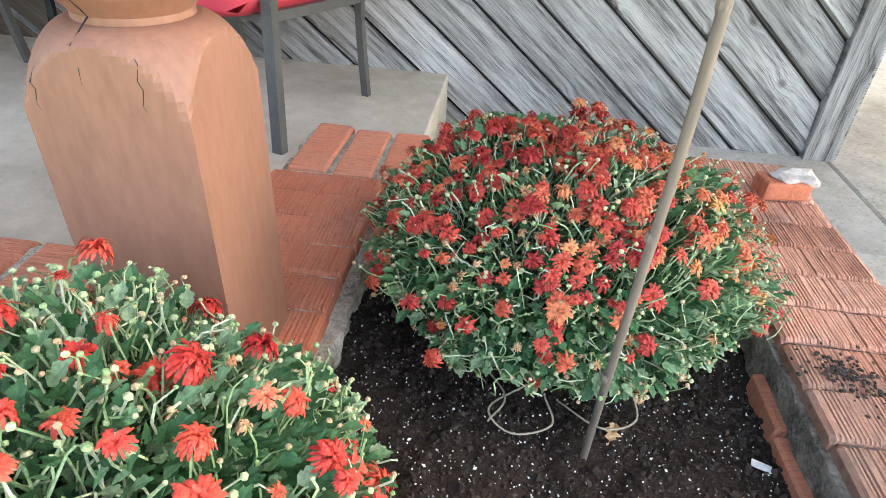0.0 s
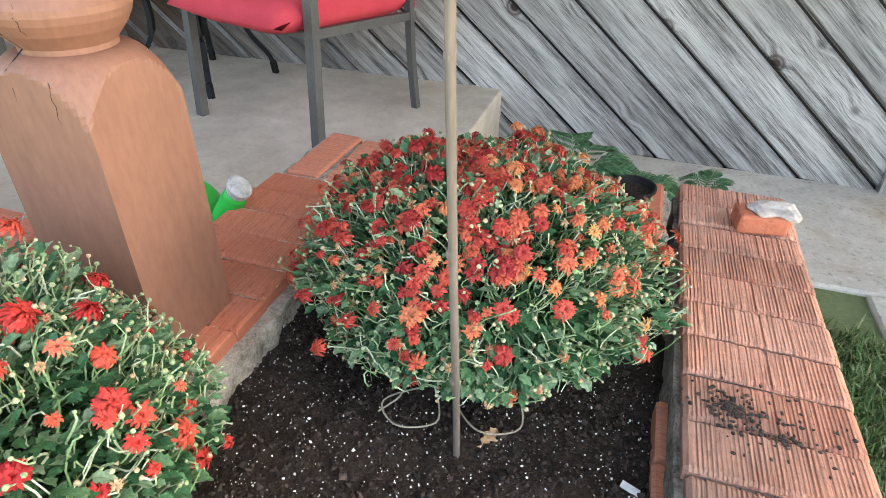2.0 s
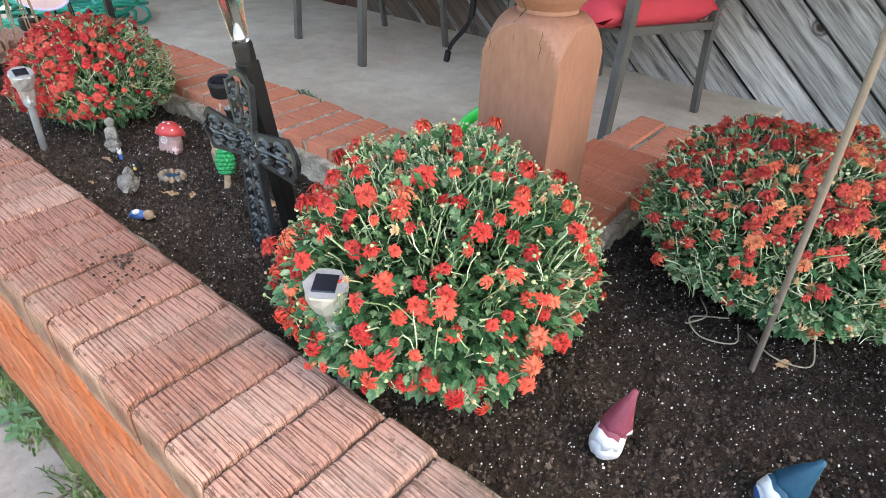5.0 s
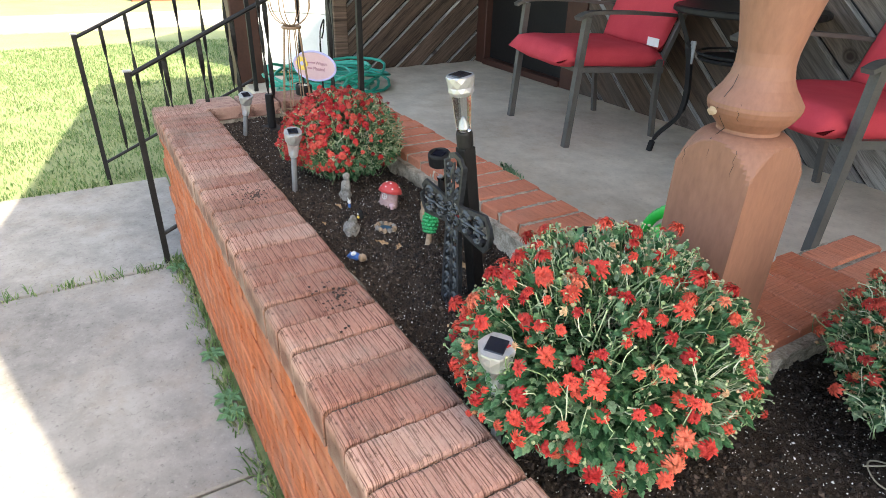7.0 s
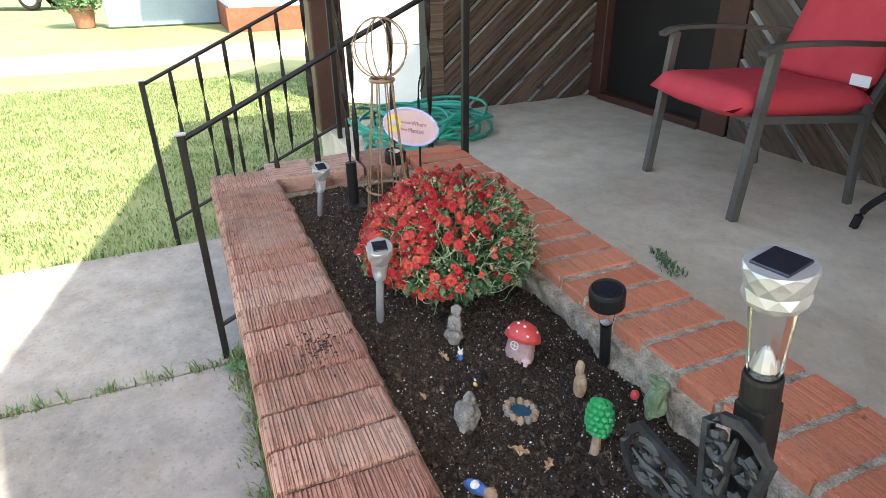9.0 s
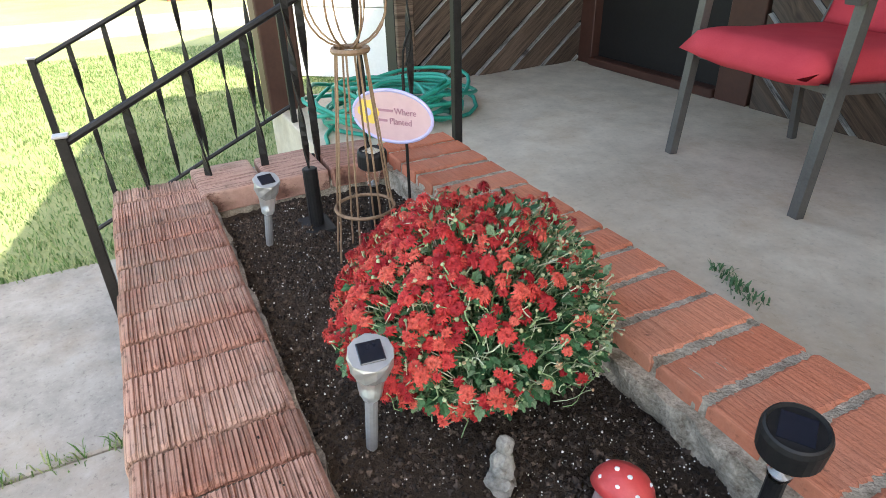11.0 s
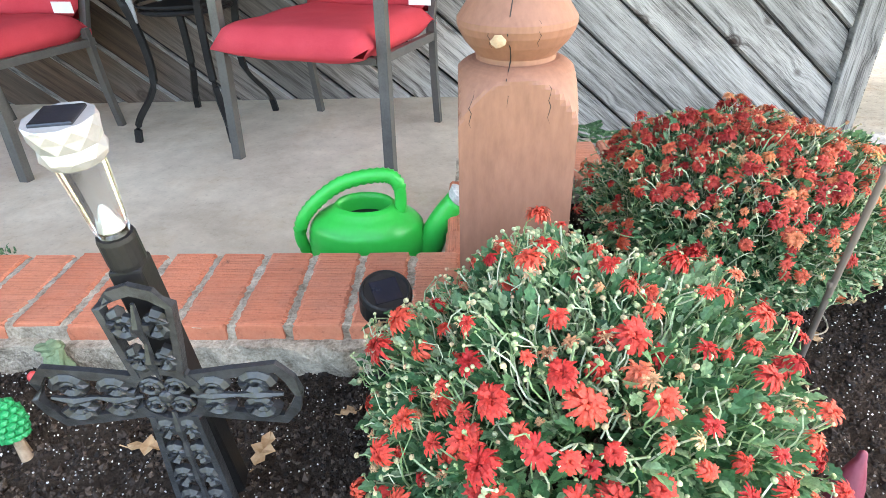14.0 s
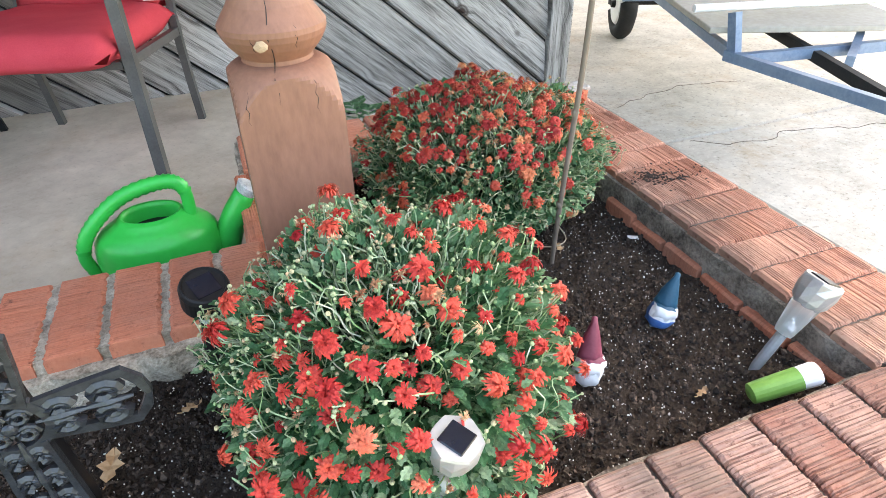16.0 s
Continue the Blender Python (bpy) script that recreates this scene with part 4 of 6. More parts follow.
mum("mum", "round chrysanthemum with red blooms and many spent pale stems", (-0.236, -0.292, 0.0), (0.222, 0.226), 0.335, 215, M_FL_RED, 0.0134, 21, 0.25, 12500, 2700, droop=0.3, side=Vector((0.3, -0.85, 0.42)), spent=Vector((-0.2, 0.7, 0.68)), other=M_FL_RED, clump=0.35, wilted=130)
mum("mum", "round chrysanthemum with red and orange blooms behind a cane", (0.137, 0.245, -0.01), (0.262, 0.245), 0.30, 420, M_FL_ORANGE, 0.0126, 22, 3.0, 12500, 1600, dense=1.05, droop=0.45, other=M_FL_AMBER, clump=0.5, wilted=190)
mum("mum", "small chrysanthemum thick with crimson blooms beside garden figures", (-1.54, -0.215, 0.0), (0.192, 0.192), 0.275, 900, M_FL_CRIM, 0.0108, 23, 0.35, 7000, 1000, side=Vector((-0.5, -0.75, 0.35)), dense=0.95, clump=0.2, wilted=40)


# ---------------------------------------------------------------- porch chairs and table
def chair(at, label):
    c = thing("porch_chair", label, "chair", "red cushioned porch chairs", at=at)
    W, D = 0.302, 0.30
    for s in (-1, 1):
        part("front_leg", bar([(s * W, -D, 0), (s * (W - 0.004), -D + 0.02, 0.3), (s * (W - 0.008), -D + 0.04, 0.615)], 0, flat=(0.034, 0.03)), M_CHAIR, c)
        part("rear_leg", bar(smooth_path([(s * (W - 0.03), D - 0.05, 0), (s * (W - 0.03), D - 0.075, 0.2), (s * (W - 0.03), D - 0.085, 0.40)], 5), 0, flat=(0.026, 0.024)), M_CHAIR, c)
        part("armrest", bar(smooth_path([(s * (W + 0.002), -D - 0.02, 0.605), (s * W, -D + 0.05, 0.628), (s * W, -0.05, 0.628), (s * (W - 0.02), D - 0.10, 0.612), (s * (W - 0.05), D + 0.02, 0.60)], 6), 0, flat=(0.045, 0.016)), M_CHAIR, c)
        part("seat_rail", bar([(s * (W - 0.03), -D + 0.03, 0.372), (s * (W - 0.03), D - 0.06, 0.345)], 0, flat=(0.022, 0.028)), M_CHAIR, c)
        part("back_post", bar(smooth_path([(s * (W - 0.04), D - 0.08, 0.35), (s * (W - 0.04), D + 0.02, 0.62), (s * (W - 0.05), D + 0.16, 1.02)], 5), 0, flat=(0.026, 0.024)), M_CHAIR, c)
    part("front_rail", bar([(-W + 0.03, -D + 0.035, 0.372), (W - 0.03, -D + 0.035, 0.372)], 0, flat=(0.03, 0.022)), M_CHAIR, c)
    part("top_rail", bar(smooth_path([(-W + 0.05, D + 0.16, 1.02), (0, D + 0.165, 1.035), (W - 0.05, D + 0.16, 1.02)], 5), 0, flat=(0.024, 0.026)), M_CHAIR, c)
    for name, m, ext in (("seat_cushion", pose(0, -0.06, 0.412, -2, 0, 0), (0.277, 0.31, 0.056)), ("back_cushion", pose(0, D + 0.035, 0.735, 70, 0, 0), (0.26, 0.33, 0.035))):
        bm = bmesh.new()
        bmesh.ops.create_grid(bm, x_segments=16, y_segments=16, size=1)
        top = bm.verts[:]
        faces = bm.faces[:]
        r = bmesh.ops.duplicate(bm, geom=bm.verts[:] + bm.edges[:] + faces)
        under = [g for g in r["geom"] if isinstance(g, bmesh.types.BMVert)]
        for vset, sg in ((top, 1), (under, -1)):
            for v in vset:
                x, y = v.co.x, v.co.y
                e = (1 - abs(x) ** 7) * (1 - abs(y) ** 7)
                puff = max(0, e) ** 0.36
                w = noise.noise(Vector((x * 2.2, y * 2.2, sg + ext[0])))
                v.co = Vector((x * ext[0] * (1 - 0.02 * y * y), y * ext[1] * (1 - 0.02 * x * x), sg * ext[2] * puff * (1 + 0.14 * w) - 0.02 * (1 if name[0] == "s" and y < -0.9 else 0)))
        bmesh.ops.remove_doubles(bm, verts=bm.verts[:], dist=0.0008)
        bmesh.ops.transform(bm, verts=bm.verts[:], matrix=m)
        cu = part(name, bm, M_RED, c, "puffy red cloth cushion", True)
        if name == "seat_cushion":
            for s in (-1, 1):
                part("tie", bar(smooth_path([(s * 0.255, 0.22, 0.42), (s * 0.275, 0.235, 0.39), (s * 0.262, 0.23, 0.33), (s * 0.27, 0.24, 0.27)], 4), 0, flat=(0.016, 0.003)), M_RED, cu)
        else:
            part("label_tag", boxed(0.20, 0.285, 0.175, 0.178, 0.46, 0.50), M_WHITE, cu, "white cloth care tag")
    return c


chair(pose(-2.115, 1.43, PORCH, 0, 0, -9.5), "taupe metal porch chair with red cushions by the dark door")
chair(pose(-0.802, 1.455, PORCH, 0, 0, -17.5), "taupe metal porch chair with red cushions against grey boards")

table = thing("side_table", "black metal bistro table with a round top", "table", at=pose(-1.41, 1.63, PORCH, 0, 0, 0))
part("tabletop", turned([(0.20, 0.655), (0.305, 0.655), (0.315, 0.662), (0.315, 0.678), (0.305, 0.685), (0.0, 0.685)], 40), M_BLACK, table)
part("shelf", turned([(0.10, 0.455), (0.165, 0.455), (0.172, 0.462), (0.165, 0.47), (0.0, 0.468)], 28), M_BLACK, table)
part("shelf_rim", bar([(0.175 * math.cos(k * math.pi / 12), 0.175 * math.sin(k * math.pi / 12), 0.485) for k in range(24)], 0.006, 5, closed=True), M_BLACK, table)
for x, y in ((-0.225, -0.20), (0.155, -0.215), (-0.155, 0.225), (0.22, 0.16)):
    part("leg", bar(smooth_path([(x, y, 0.0), (x * 0.93, y * 0.93, 0.08), (x * 0.62, y * 0.62, 0.22), (x * 0.68, y * 0.68, 0.46), (x * 0.95, y * 0.95, 0.655)], 6), 0, flat=(0.024, 0.018)), M_BLACK, table)
part("clip", boxed(-0.16, -0.13, -0.14, -0.13, 0.43, 0.53, 0.003), M_STAKE, table)

# ---------------------------------------------------------------- watering can
can = thing("watering_can", "bright green plastic watering can standing on the porch", "watering can", at=pose(-0.567, 0.372, PORCH, 0, 0, -4) @ Matrix.Diagonal((0.87, 0.92, 1.0, 1)))
body = turned([(0.085, 0.0), (0.105, 0.004), (0.118, 0.06), (0.124, 0.15), (0.125, 0.19), (0.121, 0.198), (0.123, 0.205), (0.118, 0.213), (0.119, 0.22), (0.108, 0.234), (0.085, 0.25), (0.068, 0.260), (0.060, 0.270), (0.055, 0.268), (0.053, 0.255), (0.052, 0.2), (0.04, 0.12), (0.0, 0.1)], 40, Matrix.Diagonal((1.18, 0.86, 1, 1)), cap=False)
part("body", body, M_GREENP, can, smooth=True)
hp = smooth_path([(-0.150, -0.02, 0.14), (-0.162, -0.03, 0.205), (-0.13, -0.025, 0.262), (-0.05, -0.01, 0.315), (0.045, 0.0, 0.332), (0.085, 0.0, 0.315), (0.088, 0.0, 0.262), (0.08, 0, 0.235)], 11)
part("handle", bar(hp, [0.0145 + 0.0026 * (k % 2) * (12 < k < 58) for k in range(len(hp))], 12), M_GREENP, can, smooth=True)
# dark disc under the rim paints the shade inside the can
part("opening", turned([(0.0, 0.225), (0.0515, 0.225), (0.0515, 0.232), (0.0, 0.232)], 24, Matrix.Diagonal((1.18, 0.86, 1, 1))), M_DARK, can, "dark disc painting the shade inside the filling hole")
sp = smooth_path([(0.10, 0.0, 0.06), (0.135, 0.0, 0.13), (0.18, 0.0, 0.22), (0.222, 0.0, 0.280)], 6)
part("spout", bar(sp, [0.044 - 0.020 * k / (len(sp) - 1) for k in range(len(sp))], 14), M_GREENP, can, smooth=True)
part("rose", turned([(0.017, 0.0), (0.021, 0.006), (0.024, 0.02), (0.018, 0.024), (0.0, 0.026)], 16, pose(0.220, 0, 0.277, 0, 38, 0) @ Matrix.Scale(1.15, 4)), two_scale("worn_grey_plastic", (0.25, 0.26, 0.25), (0.62, 0.62, 0.60), 60, 200, 0.6), can, "pale speckled sprinkler rose")
# ---------------------------------------------------------------- solar lights
def stake_light(base, top, label, s=1.0):
    base, top = Vector(base), Vector(top)
    d = top - base
    L = d.length
    th = thing("solar_light", label, "garden light", "small silver solar lights", at=Matrix.LocRotScale(base, d.to_track_quat("Z", "Y"), None))

    def facet(a, z, r):
        return r * (1 + 0.05 * math.cos(6 * a + (z * 260)))

    part("stake", turned([(0.002, -0.03), (0.008, 0.0), (0.0085, 0.02), (0.0085, L - 0.088 * s), (0.0, L - 0.088 * s)], 12), M_STAKE, th)
    part("lens", turned([(0.0125 * s, L - 0.09 * s), (0.014 * s, L - 0.085 * s), (0.0185 * s, L - 0.038 * s), (0.017 * s, L - 0.036 * s)], 12, None, facet), M_CRYSTAL, th, "clear ribbed plastic lens")
    part("reflector", turned([(0.004, L - 0.089 * s), (0.010 * s, L - 0.080 * s), (0.003, L - 0.068 * s), (0.0, L - 0.06 * s)], 8), M_SILVER, th)
    head = part("head", turned([(0.018 * s, L - 0.042 * s), (0.0225 * s, L - 0.034 * s), (0.026 * s, L - 0.018 * s), (0.027 * s, L - 0.004 * s), (0.026 * s, L - 0.001 * s), (0.018 * s, L - 0.001 * s)], 12, None, facet), M_SILVER, th, "faceted silver head")
    part("solar_panel", boxed(-0.0145 * s, 0.0145 * s, -0.0145 * s, 0.0145 * s, L - 0.003 * s, L + 0.001 * s, 0.001), M_PANEL, head)
    return th


stake_light((-1.472, -0.414, 0.0), (-1.404, -0.423, 0.216), "silver solar stake light in front of the crimson mum")
stake_light((-2.135, -0.405, 0.0), (-2.073, -0.397, 0.176), "silver solar stake light in the planter corner")
stake_light((-0.262, -0.470, 0.0), (-0.236, -0.507, 0.24), "silver solar stake light half hidden in the red mum")
stake_light((0.337, -0.385, 0.0), (0.414, -0.388, 0.155), "silver solar stake light leaning beside the brick wall", 1.15)

lamp = thing("solar_lantern", "tall solar lantern with faceted silver head on a black square post", "garden light", at=pose(-0.651, -0.252, 0, 7.6, -1.2, 8) @ Matrix.Diagonal((0.61, 0.61, 1.014, 1)))
part("post", boxed(-0.0235, 0.0235, -0.0235, 0.0235, -0.02, 0.372, 0.003, 2), M_BLACK, lamp)
part("collar", turned([(0.026, 0.372), (0.027, 0.376), (0.027, 0.400), (0.025, 0.404), (0.0, 0.404)], 20), M_BLACK, lamp)
part("lens", turned([(0.0215, 0.405), (0.023, 0.408), (0.031, 0.474), (0.030, 0.476)], 12), M_GLASS, lamp, "clear ribbed plastic lens")
part("reflector", turned([(0.006, 0.405), (0.016, 0.410), (0.012, 0.420), (0.005, 0.432), (0.0, 0.436)], 10), M_SILVER, lamp)
bm = bmesh.new()
rows = [(0.036, 0.476), (0.042, 0.483), (0.0395, 0.491), (0.043, 0.500), (0.0445, 0.508), (0.043, 0.511)]
rings = []
for i, (r, z) in enumerate(rows):
    rings.append([bm.verts.new((r * (1.0 if (k + i) % 2 else 0.955) * math.cos(2 * math.pi * k / 20), r * (1.0 if (k + i) % 2 else 0.955) * math.sin(2 * math.pi * k / 20), z)) for k in range(20)])
for u, v in zip(rings, rings[1:]):
    for k in range(20):
        j = (k + 1) % 20
        odd = (k + rings.index(u)) % 2
        bm.faces.new((u[k], u[j], v[j]) if odd else (u[k], u[j], v[k]))
        bm.faces.new((u[k], v[j], v[k]) if odd else (u[j], v[j], v[k]))
bm.faces.new(rings[0][::-1])
bm.faces.new(rings[-1])
head = part("head", bm, M_SILVER, lamp, "diamond faceted silver head")
part("solar_panel", boxed(-0.026, 0.026, -0.026, 0.026, 0.508, 0.5135, 0.001), M_PANEL, head)


def cap_light(base, top, label):
    base, top = Vector(base), Vector(top)
    d = top - base
    L = d.length
    th = thing("solar_light", label, "garden light", "black capped solar lights", at=Matrix.LocRotScale(base, d.to_track_quat("Z", "Y"), None))
    part("stake", turned([(0.002, -0.03), (0.0105, 0.0), (0.0105, L - 0.088), (0.0, L - 0.088)], 14), M_BLACK, th)
    part("lens", turned([(0.0105, L - 0.09), (0.0125, L - 0.085), (0.019, L - 0.036), (0.018, L - 0.034)], 16), M_GLASS, th, "clear plastic lens")
    part("reflector", turned([(0.004, L - 0.087), (0.009, L - 0.08), (0.0, L - 0.07)], 10), M_SILVER, th)
    cap = part("cap", turned([(0.030, L - 0.04), (0.0325, L - 0.037), (0.0335, L - 0.008), (0.0315, L - 0.002), (0.029, L), (0.027, L - 0.004), (0.0, L - 0.004)], 28), M_BLACK, th)
    part("solar_panel", boxed(-0.017, 0.017, -0.017, 0.017, L - 0.005, L - 0.0025), M_PANEL, cap)
    return th


cap_light((-1.146, -0.052, 0.0), (-1.128, -0.082, 0.185), "black capped solar light leaning near the back wall")
cap_light((-0.485, -0.068, 0.0), (-0.452, -0.142, 0.228), "black capped solar light beside the red mum")
cap_light((-2.10, -0.165, 0.0), (-2.09, -0.16, 0.19), "black capped solar light behind the wire obelisk")

tube_l = thing("tube_light", "green and white tube lying on the planter edge", "garden light", at=pose(0.264, -0.438, 0.018, 0, 74, -13) @ Matrix.Diagonal((0.82, 0.82, 0.85, 1)))
part("sleeve", turned([(0.010, 0.0), (0.019, 0.004), (0.0205, 0.02), (0.022, 0.09), (0.0, 0.09)], 20), two_scale("lime_plastic", (0.13, 0.29, 0.05), (0.19, 0.38, 0.08), 12, 80, 0.5), tube_l, "lime green sleeve")
part("end", turned([(0.0215, 0.09), (0.0225, 0.118), (0.0205, 0.124), (0.0, 0.125)], 20), M_WHITE, tube_l, "white end")

# ---------------------------------------------------------------- cast-iron cross
cross = thing("garden_cross", "black cast-iron cross with pierced scrollwork standing in the soil", "cross", at=pose(-0.642, -0.327, 0.0, 0.5, 0, 1.5))
ZC = 0.238


def arm(u0, u1, w0, w1, turn_m, name):
    """A flared arm: an outline rim, a spine and pairs of scrolls, along local x."""
    a = part(name, bmesh.new(), M_IRON, cross)
    bm = bmesh.new()
    tip = u1 + 0.012
    rim = [(u0, w0, 0), ((u0 + u1) / 2, (w0 + w1) / 2 * 1.02, 0), (u1, w1, 0), (tip, w1 * 0.55, 0), (tip + 0.006, 0, 0)]
    rim = rim + [(x, -y, 0) for x, y, z in rim[-2::-1]]
    tube(bm, [turn_m @ Vector((x, 0, y)) for x, y, z in rim], 0, flat=(0.0065, 0.011))
    n = max(2, round((u1 - u0) / 0.038))
    for k in range(n):
        cx = u0 + (u1 - u0) * (k + 0.5) / n
        w = (w0 + (w1 - w0) * (k + 0.5) / n) * 0.46
        for s in (-1, 1):
            pts = []
            for q in range(17):
                th_, rr = q / 16 * 4.2 * math.pi * 0.75, w * (0.95 - 0.72 * q / 16)
                pts.append(turn_m @ Vector((cx + rr * math.cos(th_) * 1.15, -0.001, s * (w * 1.02 + rr * math.sin(th_)))))
            tube(bm, pts, [0.0066 - 0.0022 * q / 16 for q in range(17)], 6)
        leaf_pts = [turn_m @ Vector((cx - 0.024, -0.002, 0)), turn_m @ Vector((cx, -0.004, 0.002)), turn_m @ Vector((cx + 0.024, -0.002, 0))]
        tube(bm, leaf_pts, [0.002, 0.0052, 0.002], 6)
    bmesh.ops.recalc_face_normals(bm, faces=bm.faces[:])
    bm.to_mesh(a.data)
    bm.free()
    return a


C0 = Matrix.Translation((0, 0, ZC))
arm(0.026, 0.110, 0.022, 0.034, C0, "arm")
arm(0.026, 0.110, 0.022, 0.034, C0 @ pose(0, 0, 0, 0, 180, 0), "arm")
arm(0.026, 0.108, 0.021, 0.032, C0 @ pose(0, 0, 0, 0, -90, 0), "head_arm")
arm(0.026, 0.212, 0.021, 0.031, C0 @ pose(0, 0, 0, 0, 90, 0), "foot_arm")
bm = bmesh.new()
tube(bm, [C0 @ Vector((0.034 * math.cos(k * math.pi / 14), 0, 0.034 * math.sin(k * math.pi / 14))) for k in range(28)], 0, flat=(0.008, 0.01), closed=True)
for k in range(4):
    a0 = math.pi / 4 + k * math.pi / 2
    pts = []
    for q in range(15):
        th_, rr = q / 14 * 3.2 * math.pi, 0.0115 * (1 - 0.7 * q / 14)
        pts.append(C0 @ Vector((0.017 * math.cos(a0) + rr * math.cos(th_), -0.002, 0.017 * math.sin(a0) + rr * math.sin(th_))))
    tube(bm, pts, 0.003, 6)
lump(bm, (0, -0.003, ZC), (0.008, 0.005, 0.008), 2, 0.1, 2)
part("hub", bm, M_IRON, cross)

# ---------------------------------------------------------------- garden figures
def gnome(at, hat, robe, label):
    th = solid("gnome_figure", lathe(lathe(lathe(bmesh.new(), [(0.018, -0.008), (0.026, 0.0), (0.028, 0.015), (0.024, 0.034), (0.018, 0.045)], 18),
               [(0.022, 0.018), (0.0245, 0.03), (0.0225, 0.044), (0.0, 0.05)], 18, pose(0, -0.006, 0)),
               [(0.0235, 0.042), (0.0225, 0.05), (0.018, 0.068), (0.012, 0.088), (0.007, 0.103), (0.005, 0.112), (0.0, 0.115)], 18, pose(0, 0.002, 0.0, -4, 3, 0)), [robe, M_WHITE, hat, M_TAN], label, "gnome", at=at)
    me = th.data
    for v in me.vertices:
        k = 0.004 * noise.noise(v.co * 110) + 0.003 * noise.noise(v.co * 260)
        v.co += Vector((v.co.x, v.co.y, 0)).normalized() * k * (1.6 if v.co.z < 0.05 else 0.6)
    for p in me.polygons:
        z, y = p.center.z, p.center.y
        p.material_index = 2 if z > 0.046 else (1 if (y < 0.002 and z > 0.012) else 0)
        p.use_smooth = True
    return th


gnome(pose(0.070, -0.302, 0.0, -4, 8, 15) @ Matrix.Diagonal((0.84, 0.84, 0.95, 1)), M_PLUM, M_WHITE, "garden gnome with plum hat and white beard on the soil")
gnome(pose(0.268, -0.228, -0.008, -6, 12, -20) @ Matrix.Scale(0.86, 4), M_TEALHAT, M_BLUE, "garden gnome with teal hat and white beard on the soil")

house = thing("mushroom_house", "tiny mushroom house with red spotted cap and round window", "garden figure", at=pose(-1.228, -0.200, 0.0, -14, 0, 24) @ Matrix.Diagonal((0.88, 0.88, 0.84, 1)))
part("wall", turned([(0.034, -0.006), (0.036, 0.01), (0.034, 0.035), (0.030, 0.058), (0.0, 0.06)], 24, Matrix.Diagonal((1.0, 0.75, 1, 1))), two_scale("mauve_resin", (0.26, 0.15, 0.14), (0.46, 0.32, 0.30), 30, 160, 0.8, bmp=0.5), house, "mauve rough resin wall")
roofm = part("roof", turned([(0.036, 0.050), (0.044, 0.053), (0.040, 0.066), (0.030, 0.080), (0.015, 0.089), (0.0, 0.092)], 28, Matrix.Diagonal((1.0, 0.85, 1, 1))), M_MUSHRED, house, "red mushroom cap", True)
for a, z, r in ((-1.57, 0.072, 0.031), (-0.8, 0.068, 0.034), (-2.4, 0.068, 0.034), (-1.1, 0.085, 0.018), (-2.2, 0.086, 0.017), (0.2, 0.075, 0.03), (2.8, 0.075, 0.03), (1.57, 0.08, 0.02)):
    part("spot", lump(bmesh.new(), (r * math.cos(a) * 1.03, r * 0.87 * math.sin(a), z + 0.002), (0.0042, 0.0042, 0.003), 1, 0.05, 1), M_WHITE, roofm)
win = part("window", bar([(0.010 * math.cos(k * math.pi / 9), -0.0275, 0.038 + 0.010 * math.sin(k * math.pi / 9)) for k in range(18)], 0.0014, 5, closed=True), M_PERLITE, house)
part("mullion", bar([(-0.010, -0.0278, 0.038), (0.010, -0.0278, 0.038)], 0.0011, 5), M_PERLITE, win)
part("mullion", bar([(0, -0.0278, 0.028), (0, -0.0278, 0.048)], 0.0011, 5), M_PERLITE, win)
mini = part("small_mushroom", turned([(0.005, 0.0), (0.005, 0.012), (0.011, 0.012), (0.009, 0.02), (0.0, 0.024)], 14, pose(0.034, -0.022, -0.002)), M_PINK, house, "pink toadstool")

statue = solid("statue", lump(lump(lump(lump(bmesh.new(), (0, 0, 0.018), (0.019, 0.016, 0.02), 3, 0.35, 3), (0, -0.002, 0.045), (0.017, 0.014, 0.022), 5, 0.4, 3), (0.001, -0.003, 0.075), (0.011, 0.011, 0.013), 6, 0.2, 3), (0.004, -0.012, 0.044), (0.010, 0.007, 0.008), 8, 0.3, 2), M_STONE,
               "small mossy grey stone statue on the soil", "statue", at=pose(-1.325, -0.302, 0.002, -10, 0, 20))
rabbit = thing("rabbit_figure", "tiny white and blue rabbit figure on the soil", "garden figure", at=pose(-1.264, -0.312, 0.002, 0, 0, 20))
part("trousers", lump(bmesh.new(), (0, 0, 0.007), (0.006, 0.005, 0.008), 2, 0.1, 2), M_BLUE, rabbit)
hd = part("head", lump(bmesh.new(), (0, 0, 0.019), (0.006, 0.0055, 0.006), 3, 0.1, 2), M_PERLITE, rabbit)
for s in (-1, 1):
    part("ear", bar([(s * 0.002, 0, 0.023), (s * 0.007, 0, 0.031)], [0.0018, 0.001], 5), M_PERLITE, hd)
tan = solid("animal_figure", lump(lump(lump(bmesh.new(), (0, 0, 0.02), (0.014, 0.012, 0.024), 2, 0.25, 3), (-0.005, -0.002, 0.052), (0.009, 0.008, 0.017), 4, 0.25, 3), (0.012, -0.004, 0.034), (0.007, 0.006, 0.008), 5, 0.3, 2), M_TAN,
            "small tan resin animal figure on the soil", "garden figure", at=pose(-1.083, -0.156, 0.0, -8, -6, 0))
toad = thing("green_figure", "mossy green resin figure with a red ball by the wall", "garden figure", at=pose(-0.985, -0.075, 0.0, -15, 0, 10))
part("body", lump(lump(bmesh.new(), (0, 0, 0.03), (0.019, 0.014, 0.034), 7, 0.4, 3), (-0.004, 0, 0.062), (0.020, 0.012, 0.012), 9, 0.5, 3), two_scale("mossy_resin", (0.05, 0.10, 0.05), (0.24, 0.30, 0.17), 40, 180, 0.8, bmp=0.5), toad)
